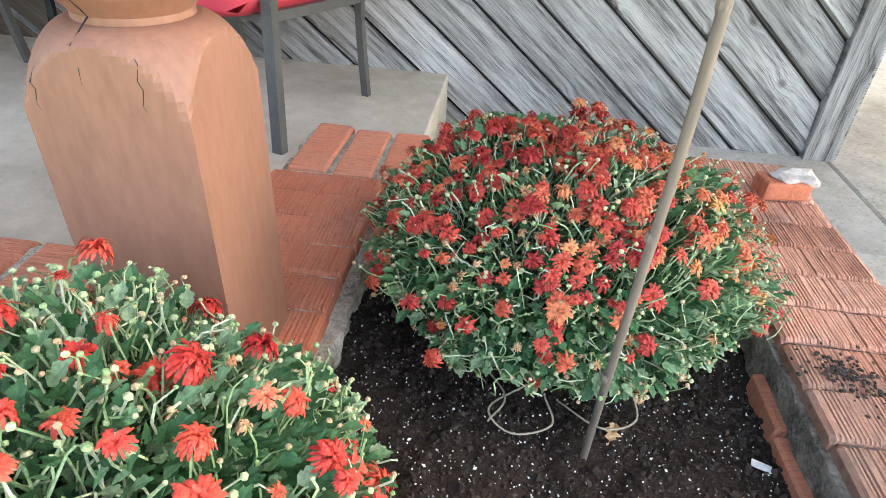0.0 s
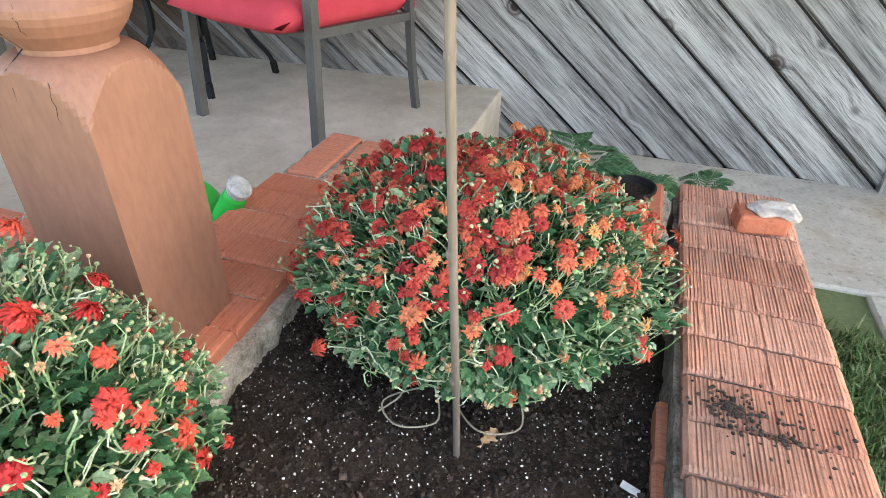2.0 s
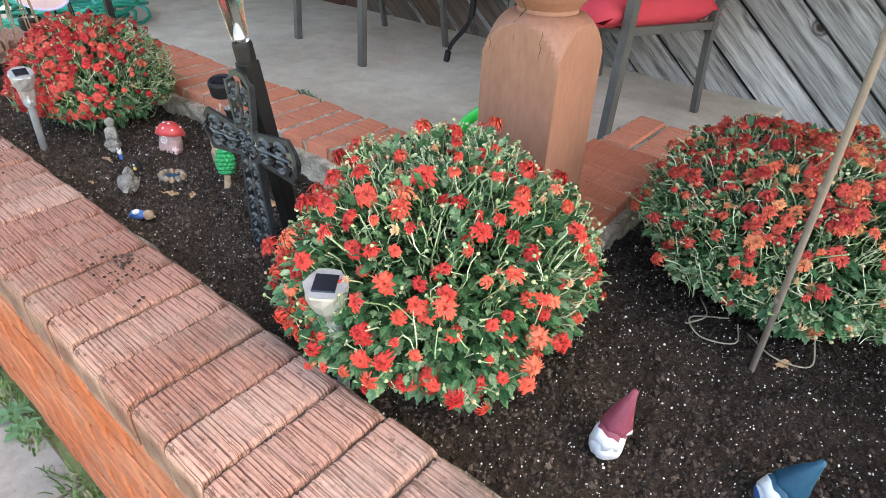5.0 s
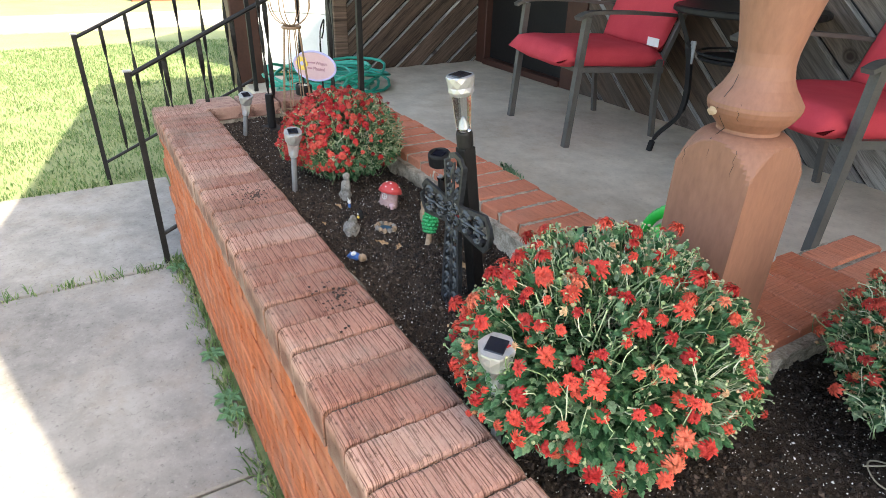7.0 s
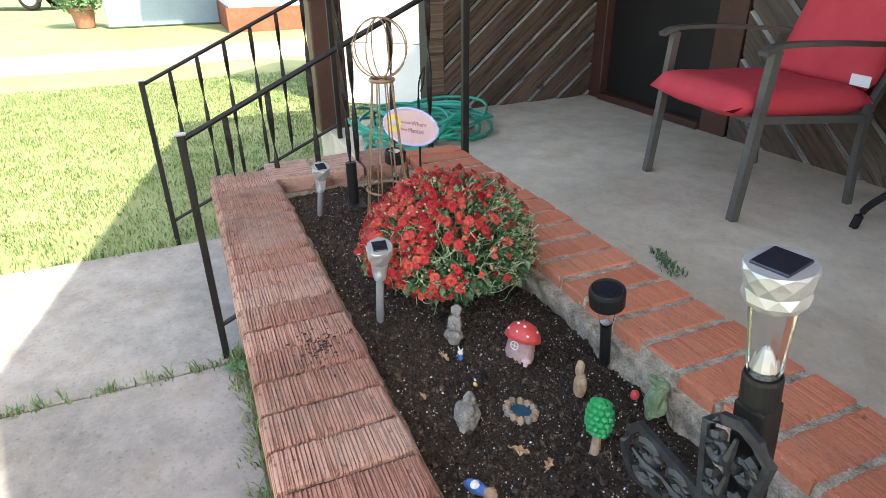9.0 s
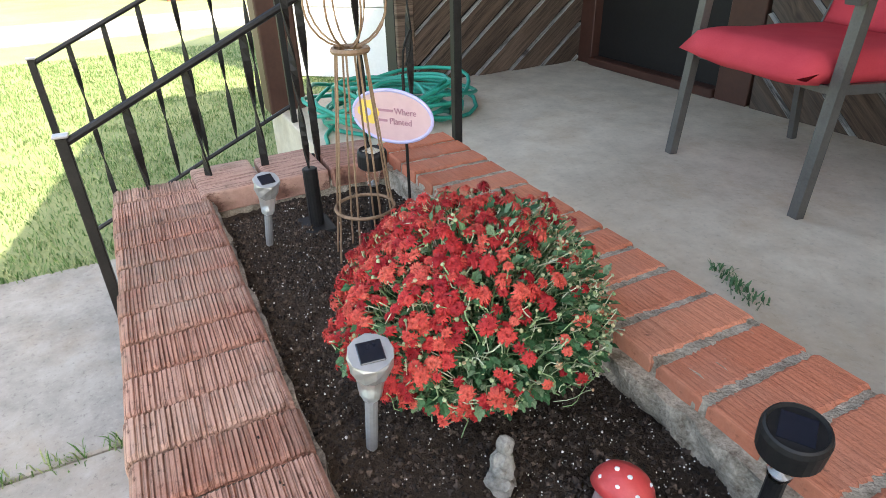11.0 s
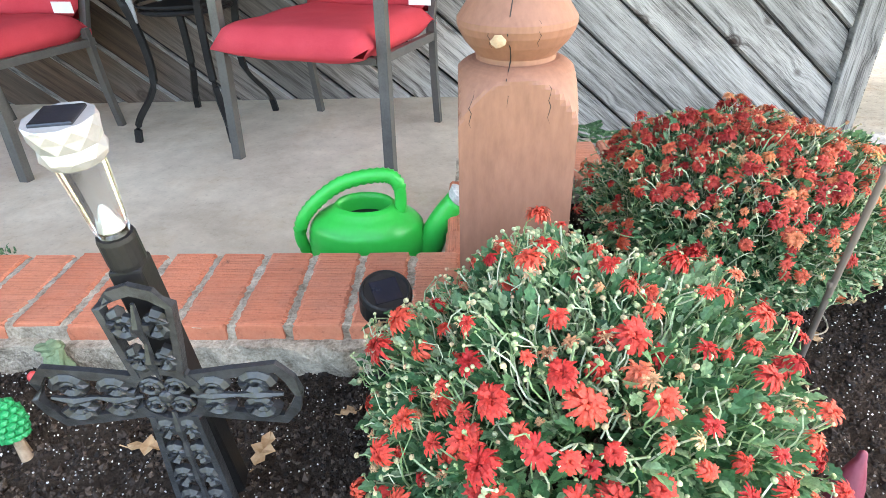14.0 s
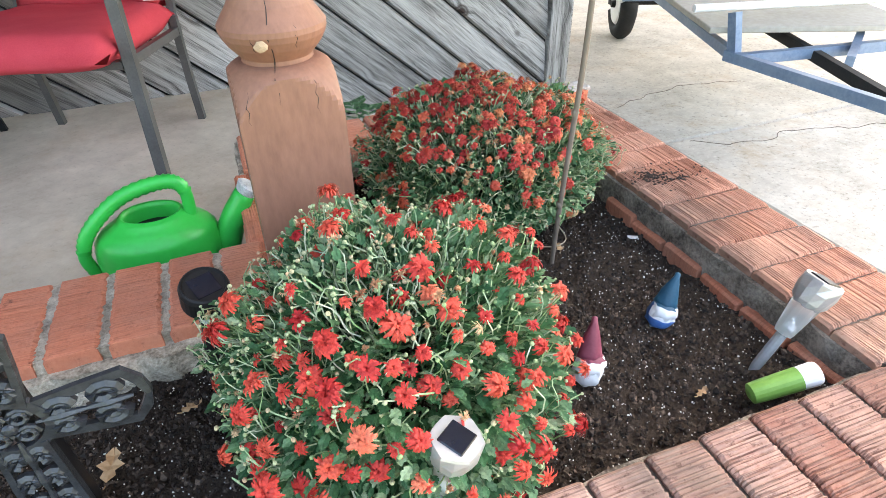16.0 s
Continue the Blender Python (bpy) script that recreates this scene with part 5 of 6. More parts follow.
part("ball", lump(bmesh.new(), (-0.036, -0.008, 0.022), (0.008, 0.008, 0.010), 1, 0.05, 2), M_MUSHRED, toad, "red ball")
ring = thing("stone_ring", "ring of small stones like a toy well", "garden figure", at=pose(-1.083, -0.278, 0.0, -6, 0, 0))
for k in range(12):
    a = 2 * math.pi * k / 12
    part("stone", lump(bmesh.new(), (0.027 * math.cos(a), 0.025 * math.sin(a), 0.006), (0.0085, 0.0075, 0.009), k, 0.35, 1), M_TAN if k % 3 else M_STONE, ring)
part("water", turned([(0.0, 0.001), (0.020, 0.001), (0.020, 0.004), (0.0, 0.004)], 16), M_TEALHAT, ring)
tree = thing("tree_figure", "toy tree with bright green leafy top on a tan trunk", "garden figure", at=pose(-0.962, -0.206, 0.0, -12, -14, 0))
part("trunk", turned([(0.009, -0.01), (0.007, 0.02), (0.006, 0.03), (0.0, 0.03)], 12), M_TAN, tree)
bm = lump(bmesh.new(), (0, 0, 0.052), (0.0205, 0.0155, 0.033), 3, 0.06, 3)
for row in range(6):
    v = -0.7 + 1.45 * row / 5
    ring_r = math.sqrt(1 - min(0.95, v * v))
    for k in range(9):
        a = 2 * math.pi * (k + 0.5 * (row % 2)) / 9
        lump(bm, (0.0205 * ring_r * math.cos(a), 0.0155 * ring_r * math.sin(a), 0.052 + 0.033 * v), (0.0078, 0.0078, 0.0062), k, 0.08, 1)
part("leaves", bm, M_TREEGREEN, tree, "glossy scalloped green leaves")
rockd = solid("grey_figure", lump(lump(lump(bmesh.new(), (0, 0, 0.016), (0.034, 0.020, 0.018), 5, 0.55, 3), (-0.014, 0.004, 0.032), (0.016, 0.012, 0.012), 7, 0.5, 3), (0.022, -0.006, 0.018), (0.014, 0.012, 0.012), 9, 0.4, 2), M_STONE,
              "grey broken stone figure lying on the soil", "garden figure", at=pose(-1.105, -0.372, 0.0, 0, 0, -25))
bird = thing("dark_bird_figure", "tiny dark figure with orange and white spots", "garden figure", at=pose(-1.182, -0.312, 0.0, 0, 0, 10))
part("body", lump(bmesh.new(), (0, 0, 0.012), (0.011, 0.009, 0.016), 2, 0.3, 2), M_RUBBER, bird)
part("breast", lump(bmesh.new(), (0.003, -0.009, 0.008), (0.006, 0.004, 0.005), 3, 0.2, 1), M_YELLOW, bird)
part("face", lump(bmesh.new(), (0.001, -0.008, 0.017), (0.004, 0.003, 0.003), 3, 0.2, 1), M_PERLITE, bird)
lying = thing("lying_figure", "blue and white toy figure lying on the soil", "garden figure", at=pose(-0.960, -0.425, 0.010, 0, 80, 25))
part("body", lump(bmesh.new(), (0, 0, 0.0), (0.011, 0.011, 0.022), 3, 0.3, 2), M_BLUE, lying)
part("sash", lump(bmesh.new(), (-0.009, -0.004, 0.004), (0.006, 0.008, 0.007), 5, 0.3, 2), M_WHITE, lying)
part("head", lump(bmesh.new(), (0, 0, 0.029), (0.011, 0.011, 0.012), 6, 0.15, 2), M_TAN, lying)

# ---------------------------------------------------------------- cane, stone on the wall, pot and fern
cane = solid("cane", bar(smooth_path([(0.180, 0.0, -0.05), (0.178, -0.010, 0.1), (0.1755, -0.026, 0.25), (0.1735, -0.043, 0.42), (0.170, -0.052, 0.60), (0.166, -0.062, 1.0), (0.166, -0.066, 1.3)], 6), 0.0048, 8), M_STICK, "thin weathered wooden cane stuck upright in the soil", "cane", smooth=True)
for z, y in ((0.14, -0.0135), (0.33, -0.034), (0.52, -0.0485)):
    part("node", turned([(0.0040, -0.006), (0.0055, -0.002), (0.0057, 0.001), (0.0045, 0.006)], 8, pose(0.176 - 0.01 * z, y, z)), M_STICK, cane)
stone = thing("wall_stone", "broken half brick with white mortar crust on the wall", "stone", at=pose(0.585, 0.612, CAP, 0, 0, 8))
part("brick_half", lump(boxed(-0.045, 0.045, -0.028, 0.028, 0.0, 0.038, 0.006, 2), (0.012, 0, 0.022), (0.045, 0.027, 0.016), 3, 0.2, 2), M_BRICK_RED, stone)
part("crust", lump(bmesh.new(), (0.022, 0.004, 0.036), (0.042, 0.031, 0.017), 6, 0.5, 3), two_scale("white_crust", (0.30, 0.25, 0.21), (0.60, 0.57, 0.53), 30, 160, 0.9, bmp=0.7), stone, "white mortar crust")
pot = thing("plant_pot", "small black plastic pot on the rear planter wall", "pot", at=pose(0.350, 0.625, CAP) @ Matrix.Diagonal((0.9, 0.9, 0.58, 1)))
part("wall", turned([(0.030, 0.0), (0.036, 0.002), (0.045, 0.062), (0.050, 0.064), (0.050, 0.074), (0.046, 0.074), (0.043, 0.050), (0.0, 0.048)], 28), M_BLACK, pot)
part("earth", turned([(0.0, 0.05), (0.042, 0.05), (0.038, 0.054), (0.0, 0.056)], 20), M_SOIL, pot)


def fern(at, n, size, seed, label, name="fern"):
    rs = random.Random(seed)
    th = thing(name, label, "plant", at=at)
    for k in range(n):
        a = 2 * math.pi * k / n + rs.uniform(-0.3, 0.3)
        L = size * rs.uniform(0.7, 1.1)
        pts = smooth_path([(0, 0, 0), (math.cos(a) * L * 0.35, math.sin(a) * L * 0.35, L * 0.55), (math.cos(a) * L * 0.8, math.sin(a) * L * 0.8, L * rs.uniform(0.35, 0.75))], 8)
        vs, fs = [], []
        for i, p in enumerate(pts[3:]):
            d = (pts[min(i + 4, len(pts) - 1)] - pts[i + 2]).normalized()
            s = d.cross(Vector((0, 0, 1))).normalized()
            w = size * 0.26 * math.sin(math.pi * (i + 1.2) / (len(pts) - 1))
            for sg in (-1, 1):
                for sub in range(7):
                    o = p + s * sg * w * sub / 7 + d * w * 0.35 * sub / 7
                    e = s * sg * 0.45 + d * 0.8
                    i0, ll = len(vs), w * 0.62
                    q = Vector((0, 0, 1)).cross(e).normalized() * ll * 0.17
                    vs += [tuple(o), tuple(o + e * ll * 0.5 + q), tuple(o + e * ll - Vector((0, 0, ll * 0.2))), tuple(o + e * ll * 0.5 - q)]
                    fs.append((i0, i0 + 1, i0 + 2, i0 + 3))
        fr = part("frond", (vs, fs), M_FERN, th)
        part("rib", bar(pts, 0.0014, 4), M_STEM, fr)
    return th


fern(pose(0.17, 1.52, DRIVE), 6, 0.29, 3, "feathery green plant growing behind the planter")
fern(pose(0.64, 1.66, DRIVE), 7, 0.11, 5, "small leafy weed on the concrete behind the planter", "weed")
fern(pose(0.36, 1.40, DRIVE), 6, 0.29, 9, "feathery green plant behind the black pot")

# ---------------------------------------------------------------- obelisk, sign, twisted rod
OB = Vector((-1.985, -0.222, 0))
obelisk = thing("wire_obelisk", "rusty wire garden obelisk topped by a wire globe", "trellis", at=Matrix.Translation(OB))
for k in range(8):
    a = 2 * math.pi * k / 8 + 0.2
    part("upright", bar([(0.072 * math.cos(a), 0.072 * math.sin(a), -0.02), (0.028 * math.cos(a), 0.028 * math.sin(a), 0.425)], 0.0022, 5), M_COPPER, obelisk)
for r, z, w in ((0.032, 0.425, 0.0055), (0.061, 0.11, 0.0035)):
    part("hoop", bar([(r * math.cos(k * math.pi / 12), r * math.sin(k * math.pi / 12), z) for k in range(24)], w, 6, closed=True), M_COPPER, obelisk)
for k in range(4):
    a = math.pi * k / 4
    part("globe_wire", bar([(0.077 * math.cos(a) * math.sin(t * math.pi / 12), 0.077 * math.sin(a) * math.sin(t * math.pi / 12), 0.508 + 0.078 * math.cos(t * math.pi / 12)) for t in range(24)], 0.002, 5, closed=True), M_COPPER, obelisk)

sign = thing("garden_sign", "oval pink garden sign with a yellow flower on a black stake", "sign", at=pose(-2.072, -0.113, 0.0, 0, 0, 38) @ Matrix.Diagonal((0.92, 1, 1, 1)))
part("stake", bar([(0.03, 0.006, -0.03), (0.03, 0.006, 0.35)], 0.004, 6), M_BLACK, sign)
hk = [(0.03, 0.006, 0.35), (0.035, 0.006, 0.40), (0.055, 0.006, 0.44), (0.05, 0.006, 0.40), (0.04, 0.006, 0.37)]
part("scroll", bar(smooth_path(hk, 6), 0.003, 6), M_BLACK, sign)
oval = [(0.105 * math.cos(k * math.pi / 24), 0.056 * math.sin(k * math.pi / 24)) for k in range(48)]


def plate(pts, y0, y1, z):
    bm = bmesh.new()
    f, b = [bm.verts.new((x, y0, z + w)) for x, w in pts], [bm.verts.new((x, y1, z + w)) for x, w in pts]
    bm.faces.new(f)
    bm.faces.new(b[::-1])
    for i in range(len(pts)):
        j = (i + 1) % len(pts)
        bm.faces.new((f[i], f[j], b[j], b[i]))
    return bm


board = part("board", plate(oval, -0.004, 0.002, 0.262), M_PINK, sign)
part("rim", bar([(x * 1.0, -0.002, 0.262 + w) for x, w in oval], 0.0042, 6, closed=True), M_LILAC, board, "lilac rim")
fl = bmesh.new()
for k in range(6):
    a = k * math.pi / 3
    lump(fl, (-0.062 + 0.017 * math.cos(a), -0.0045, 0.268 + 0.017 * math.sin(a)), (0.014, 0.0014, 0.012), k, 0.05, 2, pose(0, 0, 0, 0, 0, 0))
part("flower", fl, M_YELLOW, board, "painted yellow flower")
part("flower_centre", lump(bmesh.new(), (-0.062, -0.006, 0.268), (0.009, 0.0015, 0.009), 1, 0.05, 2), M_LILAC, board)
for words, x, z in (("Where", 0.008, 0.268), ("Planted", -0.006, 0.246)):
    cu = bpy.data.curves.new("words", "FONT")
    cu.body, cu.size, cu.extrude = words, 0.020, 0.0004
    t = new("words", cu)
    t.data.materials.append(M_ROSE)
    t.parent = board
    t.matrix_basis = pose(x, -0.0052, z, 90, 0, 0)
part("word_bar", boxed(-0.034, 0.004, -0.0056, -0.0042, 0.272, 0.277), M_ROSE, board)
part("word_bar", boxed(-0.034, -0.012, -0.0056, -0.0042, 0.250, 0.255), M_ROSE, board)

rod = thing("twisted_rod", "black twisted iron rod in a black tube", "garden stake", at=pose(-2.165, -0.285, 0))
part("tube", turned([(0.017, -0.02), (0.017, 0.145), (0.014, 0.147), (0.0, 0.147)], 16), M_BLACK, rod)
part("foot_plate", boxed(-0.05, 0.05, -0.035, 0.035, 0.0, 0.008, 0.003), M_BLACK, rod)
part("bar", bar([(-0.004 - 0.05 * k / 60, 0.0, 0.14 + 0.02 * k) for k in range(60)], 0, flat=(0.014, 0.005), twist=0.45), M_BLACK, rod)

# ---------------------------------------------------------------- handrails, porch post, hose
def railing(x, y0, z0, y1, z1, foot, label, upper):
    th = thing("handrail", label, "handrail", "black iron stair handrails")
    part("newel", boxed(x - 0.0125, x + 0.0125, y0 - 0.0125, y0 + 0.0125, foot, z0 + 0.012, 0.002), M_BLACK, th)
    part("newel_cap", boxed(x - 0.017, x + 0.017, y0 - 0.017, y0 + 0.017, z0 + 0.012, z0 + 0.018, 0.002), M_STAKE, th)
    part("top_rail", bar([(x, y0, z0 - 0.005), (x, y1, z1)], 0.0095, 8), M_BLACK, th)
    part("bottom_rail", bar([(x, y0, z0 - 0.72), (x, y1, z1 - 0.72)], 0.009, 6), M_BLACK, th)
    n = 7
    for k in range(1, n):
        t = k / n
        y, za, zb = y0 + (y1 - y0) * t, z0 + (z1 - z0) * t - 0.725, z0 + (z1 - z0) * t - 0.01
        part("baluster", bar([(x, y, za + (zb - za) * q / 24) for q in range(25)], 0, flat=(0.020, 0.005), twist=0.36), M_BLACK, th)
    part("upper_post", boxed(x - 0.0125, x + 0.0125, y1 - 0.0125, y1 + 0.0125, upper, z1 + 0.6, 0.002), M_BLACK, th)
    return th


railing(-2.452, -0.768, 0.208, 0.245, 0.675, LOW - 0.02, "black iron handrail with twisted balusters beside the planter", PORCH)
railing(-3.645, -0.923, 0.195, 0.02, 0.615, LOW - 0.02, "black iron handrail with twisted balusters on the lawn side", LOW + 0.3)

hose = thing("garden_hose", "coiled teal garden hose heaped on the porch floor", "hose", at=pose(-3.50, 0.46, PORCH, 0, 0, 0))
rs = random.Random(4)
pts = []
for k in range(14 * 22):
    a = 2 * math.pi * k / 22
    lp = k // 22
    r = 0.19 + 0.030 * ((lp * 3) % 5) + 0.035 * math.sin(a * 0.5 + lp) + 0.018 * math.sin(a * 3 + lp * 1.3)
    pts.append((r * math.cos(a) * 0.95 + 0.055 * math.sin(lp * 2.1), r * 1.12 * math.sin(a) + 0.075 * math.cos(lp * 1.7), max(0.011, 0.018 + 0.0095 * lp + 0.03 * math.sin(a * 2 + lp * 0.9) + 0.012 * math.sin(a * 3 + lp))))
part("coil", bar(pts, 0.0095, 7), M_HOSE, hose, smooth=True)
part("tail", bar(smooth_path([(0.05, -0.30, 0.02), (0.16, -0.38, 0.012), (0.30, -0.42, 0.011), (0.38, -0.52, -0.0)], 8), 0.0095, 7), M_HOSE, hose, smooth=True)
part("nozzle", bar([(0.38, -0.50, 0.012), (0.42, -0.60, 0.0)], [0.012, 0.016], 8), M_BLACK, hose)

# ---------------------------------------------------------------- litter, weeds and grass
def dry_leaf(x, y, z, s, turn, seed):
    rs = random.Random(seed)
    n = 14
    bm = bmesh.new()
    mid = [bm.verts.new((s * (k / 6 - 0.5) * 2, 0, 0.004 * math.sin(k))) for k in range(7)]
    for sg in (-1, 1):
        edge = [bm.verts.new((s * (k / 6 - 0.5) * 2, sg * s * 0.55 * math.sin(math.pi * (k + 0.3) / 6.6) * (1.25 if k % 2 else 0.55), 0.006 * rs.random())) for k in range(7)]
        for k in range(6):
            bm.faces.new((mid[k], mid[k + 1], edge[k + 1], edge[k]))
    tube(bm, [mid[0].co.copy(), (-s * 1.4, 0.1 * s, 0.003)], 0.001, 4)
    return solid("fallen_leaf", bm, M_DEADLEAF, "curled dry tan leaf on the soil", "leaf", group="fallen leaves", at=pose(x, y, z, rs.uniform(-15, 15), rs.uniform(-15, 15), turn))


for k, (x, y, s, a) in enumerate(((-0.628, -0.205, 0.026, 80), (-0.79, -0.20, 0.026, 10), (-1.0, -0.325, 0.016, 60), (-0.955, -0.30, 0.012, 130), (-0.52, -0.135, 0.018, 40), (-1.285, -0.338, 0.012, 20), (0.215, 0.03, 0.018, 70), (0.215, -0.40, 0.012, 15), (-1.19, -0.42, 0.010, 10))):
    dry_leaf(x, y, soil_z(x, y) + 0.008, s, a, k)
solid("plant_label", boxed(-0.012, 0.012, -0.005, 0.005, 0, 0.002), M_PERLITE, "white plastic scrap lying on the soil", "litter", at=pose(0.40, 0.025, soil_z(0.40, 0.025) + 0.006, 4, 5, -18))


def tuft(name, label, spots, count, hmin, hmax, spread, matter, seed):
    rs = random.Random(seed)
    vs, fs = [], []
    for x, y, z in spots:
        for k in range(count):
            a, h = rs.uniform(0, 6.28), rs.uniform(hmin, hmax)
            px, py = x + rs.gauss(0, spread), y + rs.gauss(0, spread)
            l, w = h * rs.uniform(0.3, 1.1), rs.uniform(0.0012, 0.003)
            c, s = math.cos(a), math.sin(a)
            i = len(vs)
            vs += [(px - s * w, py + c * w, z), (px + s * w, py - c * w, z), (px + c * l * 0.5 + s * w, py + s * l * 0.5 - c * w, z + h * 0.75), (px + c * l * 0.5 - s * w, py + s * l * 0.5 + c * w, z + h * 0.75), (px + c * l, py + s * l, z + h)]
            fs += [(i, i + 1, i + 2, i + 3), (i + 3, i + 2, i + 4)]
    return solid(name, (vs, fs), matter, label, "grass", "stuff")


rs = random.Random(2)
tuft("porch_weed", "small green weed in a porch floor crack", [(-1.69 + 0.02 * k, 0.618 - 0.006 * k, PORCH) for k in range(-4, 5)], 14, 0.006, 0.025, 0.014, M_FERN, 1)
tuft("joint_weeds", "dry grass and weeds along the walkway joints", [(rs.uniform(-2.5, 0.0), -0.725 + rs.gauss(0, 0.012), LOW) for _ in range(120)] + [(-2.41, rs.uniform(-2.1, -0.75), LOW) for _ in range(50)] + [(-3.63, rs.uniform(-2.0, -0.9), LOW) for _ in range(40)], 9, 0.008, 0.05, 0.016, M_GRASS, 5)
tuft("lawn_edge_grass", "green grass beside the planter wall", [(rs.uniform(0.70, 1.07), rs.uniform(-0.6, 1.0), DRIVE - 0.012) for _ in range(700)], 16, 0.015, 0.05, 0.02, M_GRASS, 6)
tuft("lawn_grass", "short mown lawn grass blades", [(rs.uniform(-9.0, -3.7), rs.uniform(-3.2, 1.6), LOW - 0.012) for _ in range(9000)], 10, 0.012, 0.032, 0.045, M_GRASS, 7)

# soil spilt on the wall tops, pale curled stems under the mums
def spill(cx, cy, r, n, seed):
    rs = random.Random(seed)
    bm = bmesh.new()
    for k in range(n):
        a, q = rs.uniform(0, 6.28), abs(rs.gauss(0, r))
        lump(bm, (cx + q * math.cos(a), cy + q * 0.7 * math.sin(a), CAP + 0.0005), (rs.uniform(0.0012, 0.004), rs.uniform(0.0012, 0.004), 0.0016), k, 0.4, 1)
    return solid("spilt_soil", bm, M_CRUMB, "dark soil crumbs spilt on the cap bricks", "soil", "stuff")


spill(0.505, 0.125, 0.03, 150, 1)
spill(0.56, 0.09, 0.05, 80, 2)
spill(-1.33, -0.57, 0.05, 90, 3)
spill(-0.72, -0.56, 0.05, 60, 4)
for k, pts in enumerate(([(0.11, 0.10, 0.005), (0.06, 0.04, 0.012), (0.09, 0.01, 0.008), (0.14, 0.03, 0.014), (0.13, 0.07, 0.02)], [(0.15, 0.08, 0.004), (0.20, 0.03, 0.010), (0.25, 0.06, 0.012), (0.24, 0.10, 0.03)], [(0.05, 0.12, 0.004), (0.08, 0.06, 0.018), (0.06, 0.02, 0.006)])):
    solid("dead_stem", bar(smooth_path([(x, y, z + soil_z(x, y)) for x, y, z in pts], 6), 0.0014, 5), M_DRYSTEM, "pale curled dead stem on the soil", "stem", group="dead stems")

# broad weeds at the foot of the front wall
for k, (x, y) in enumerate(((-1.62, -0.735), (-1.36, -0.74), (-1.28, -0.745), (-2.36, -0.74), (-0.62, -0.75))):
    w = thing("broadleaf_weed", "low broad-leaved weed at the foot of the brick wall", "weed", "weeds along the wall", at=pose(x, y, LOW + 0.004, 0, 0, k * 50))
    for q in range(6):
        a = q * 1.05
        bm = bmesh.new()
        ps = [(0, 0, 0.004), (0.012, -0.012, 0.016), (0.035, -0.014, 0.02), (0.052, 0, 0.012), (0.035, 0.014, 0.02), (0.012, 0.012, 0.016)]
        bm.faces.new([bm.verts.new(Matrix.Rotation(a, 3, "Z") @ Vector(p)) for p in ps])
        part("leaf", bm, M_FERN, w)

# ---------------------------------------------------------------- trailer on the driveway
trailer = thing("trailer", "small trailer with faded blue frame and white wheel rims", "trailer")
for n_, pts, mt in (("side_rail", [(2.35, 2.83, -0.03), (1.6, 1.0, -0.03)], M_TRAILER), ("front_beam", [(1.585, 1.03, -0.03), (1.65, 0.30, -0.03), (1.72, -0.4, -0.03)], M_TRAILER), ("inner_rail", [(2.45, 2.25, -0.03), (2.05, 1.25, -0.03), (1.69, 0.36, -0.03)], M_RUBBER),
                    ("cross_member", [(1.60, 0.96, -0.03), (1.91, 0.885, -0.02), (2.30, 0.83, -0.02), (2.9, 0.72, -0.02)], M_TRAILER), ("brace", [(1.92, 0.74, -0.02), (2.27, 0.98, 0.02)], M_TRAILER), ("post", [(1.60, 1.0, -0.03), (1.60, 1.05, 0.13)], M_TRAILER), ("outer_rail", [(3.6, 2.3, -0.03), (2.9, 0.6, -0.03)], M_TRAILER)):
    part(n_, bar(pts, 0, flat=(0.032, 0.042)), mt, trailer)
pl = two_scale("bleached_plywood", (0.30, 0.28, 0.24), (0.45, 0.43, 0.38), 2, 40, 0.9)
part("deck", boxed(-0.0, 0.85, -0.0, 1.1, 0.0, 0.025, 0.004), pl, trailer, "bleached plywood deck").matrix_basis = pose(1.53, 1.09, 0.045, 0, 0, -22)
part("pipe", bar([(1.50, 1.17, 0.13), (2.3, 0.98, 0.13)], 0.016, 10), M_WHITE, trailer, "white pipe")
part("axle", bar([(2.22, 2.56, -0.17), (3.6, 2.0, -0.17)], 0.025, 8), M_BLACK, trailer)
wm = pose(2.2, 2.57, -0.185, 0, 0, -22)
wh = part("wheel", bar([wm @ Vector((0, 0.165 * math.cos(k * math.pi / 14), 0.165 * math.sin(k * math.pi / 14))) for k in range(28)], 0.055, 10, closed=True), M_RUBBER, trailer, smooth=True)
part("rim", turned([(0.115, -0.05), (0.13, -0.035), (0.115, -0.01), (0.06, -0.02), (0.035, -0.05), (0.0, -0.05)], 28, wm @ pose(0, 0, 0, 0, 90, 0)), M_WHITE, wh, "white steel rim")
part("hub", turned([(0.022, -0.075), (0.024, -0.045), (0.0, -0.045)], 12, wm @ pose(0, 0, 0, 0, 90, 0)), M_RUBBER, wh)
part("fender", bar([wm @ Vector((0.02, 0.27 * math.cos(k * math.pi / 12), 0.27 * math.sin(k * math.pi / 12))) for k in range(1, 12)], 0, flat=(0.19, 0.008)), M_TRAILER, trailer, "faded blue mudguard")
crackd = bmesh.new()
for pts in ([(1.5, 1.02), (1.78, 0.9), (2.1, 0.92), (2.6, 0.74)], [(1.45, 1.5), (1.9, 1.62), (2.3, 1.55)]):
    tube(crackd, [(x + 0.05 * noise.noise(Vector((x * 9, y * 9, 0))), y + 0.05 * noise.noise(Vector((x * 9, y * 9, 4))), DRIVE + 0.003) for x, y, _ in smooth_path([(a, b, 0) for a, b in pts], 14)], 0.0028, 4)
part("crack", crackd, M_JOINT, driveway, "dark weedy cracks")

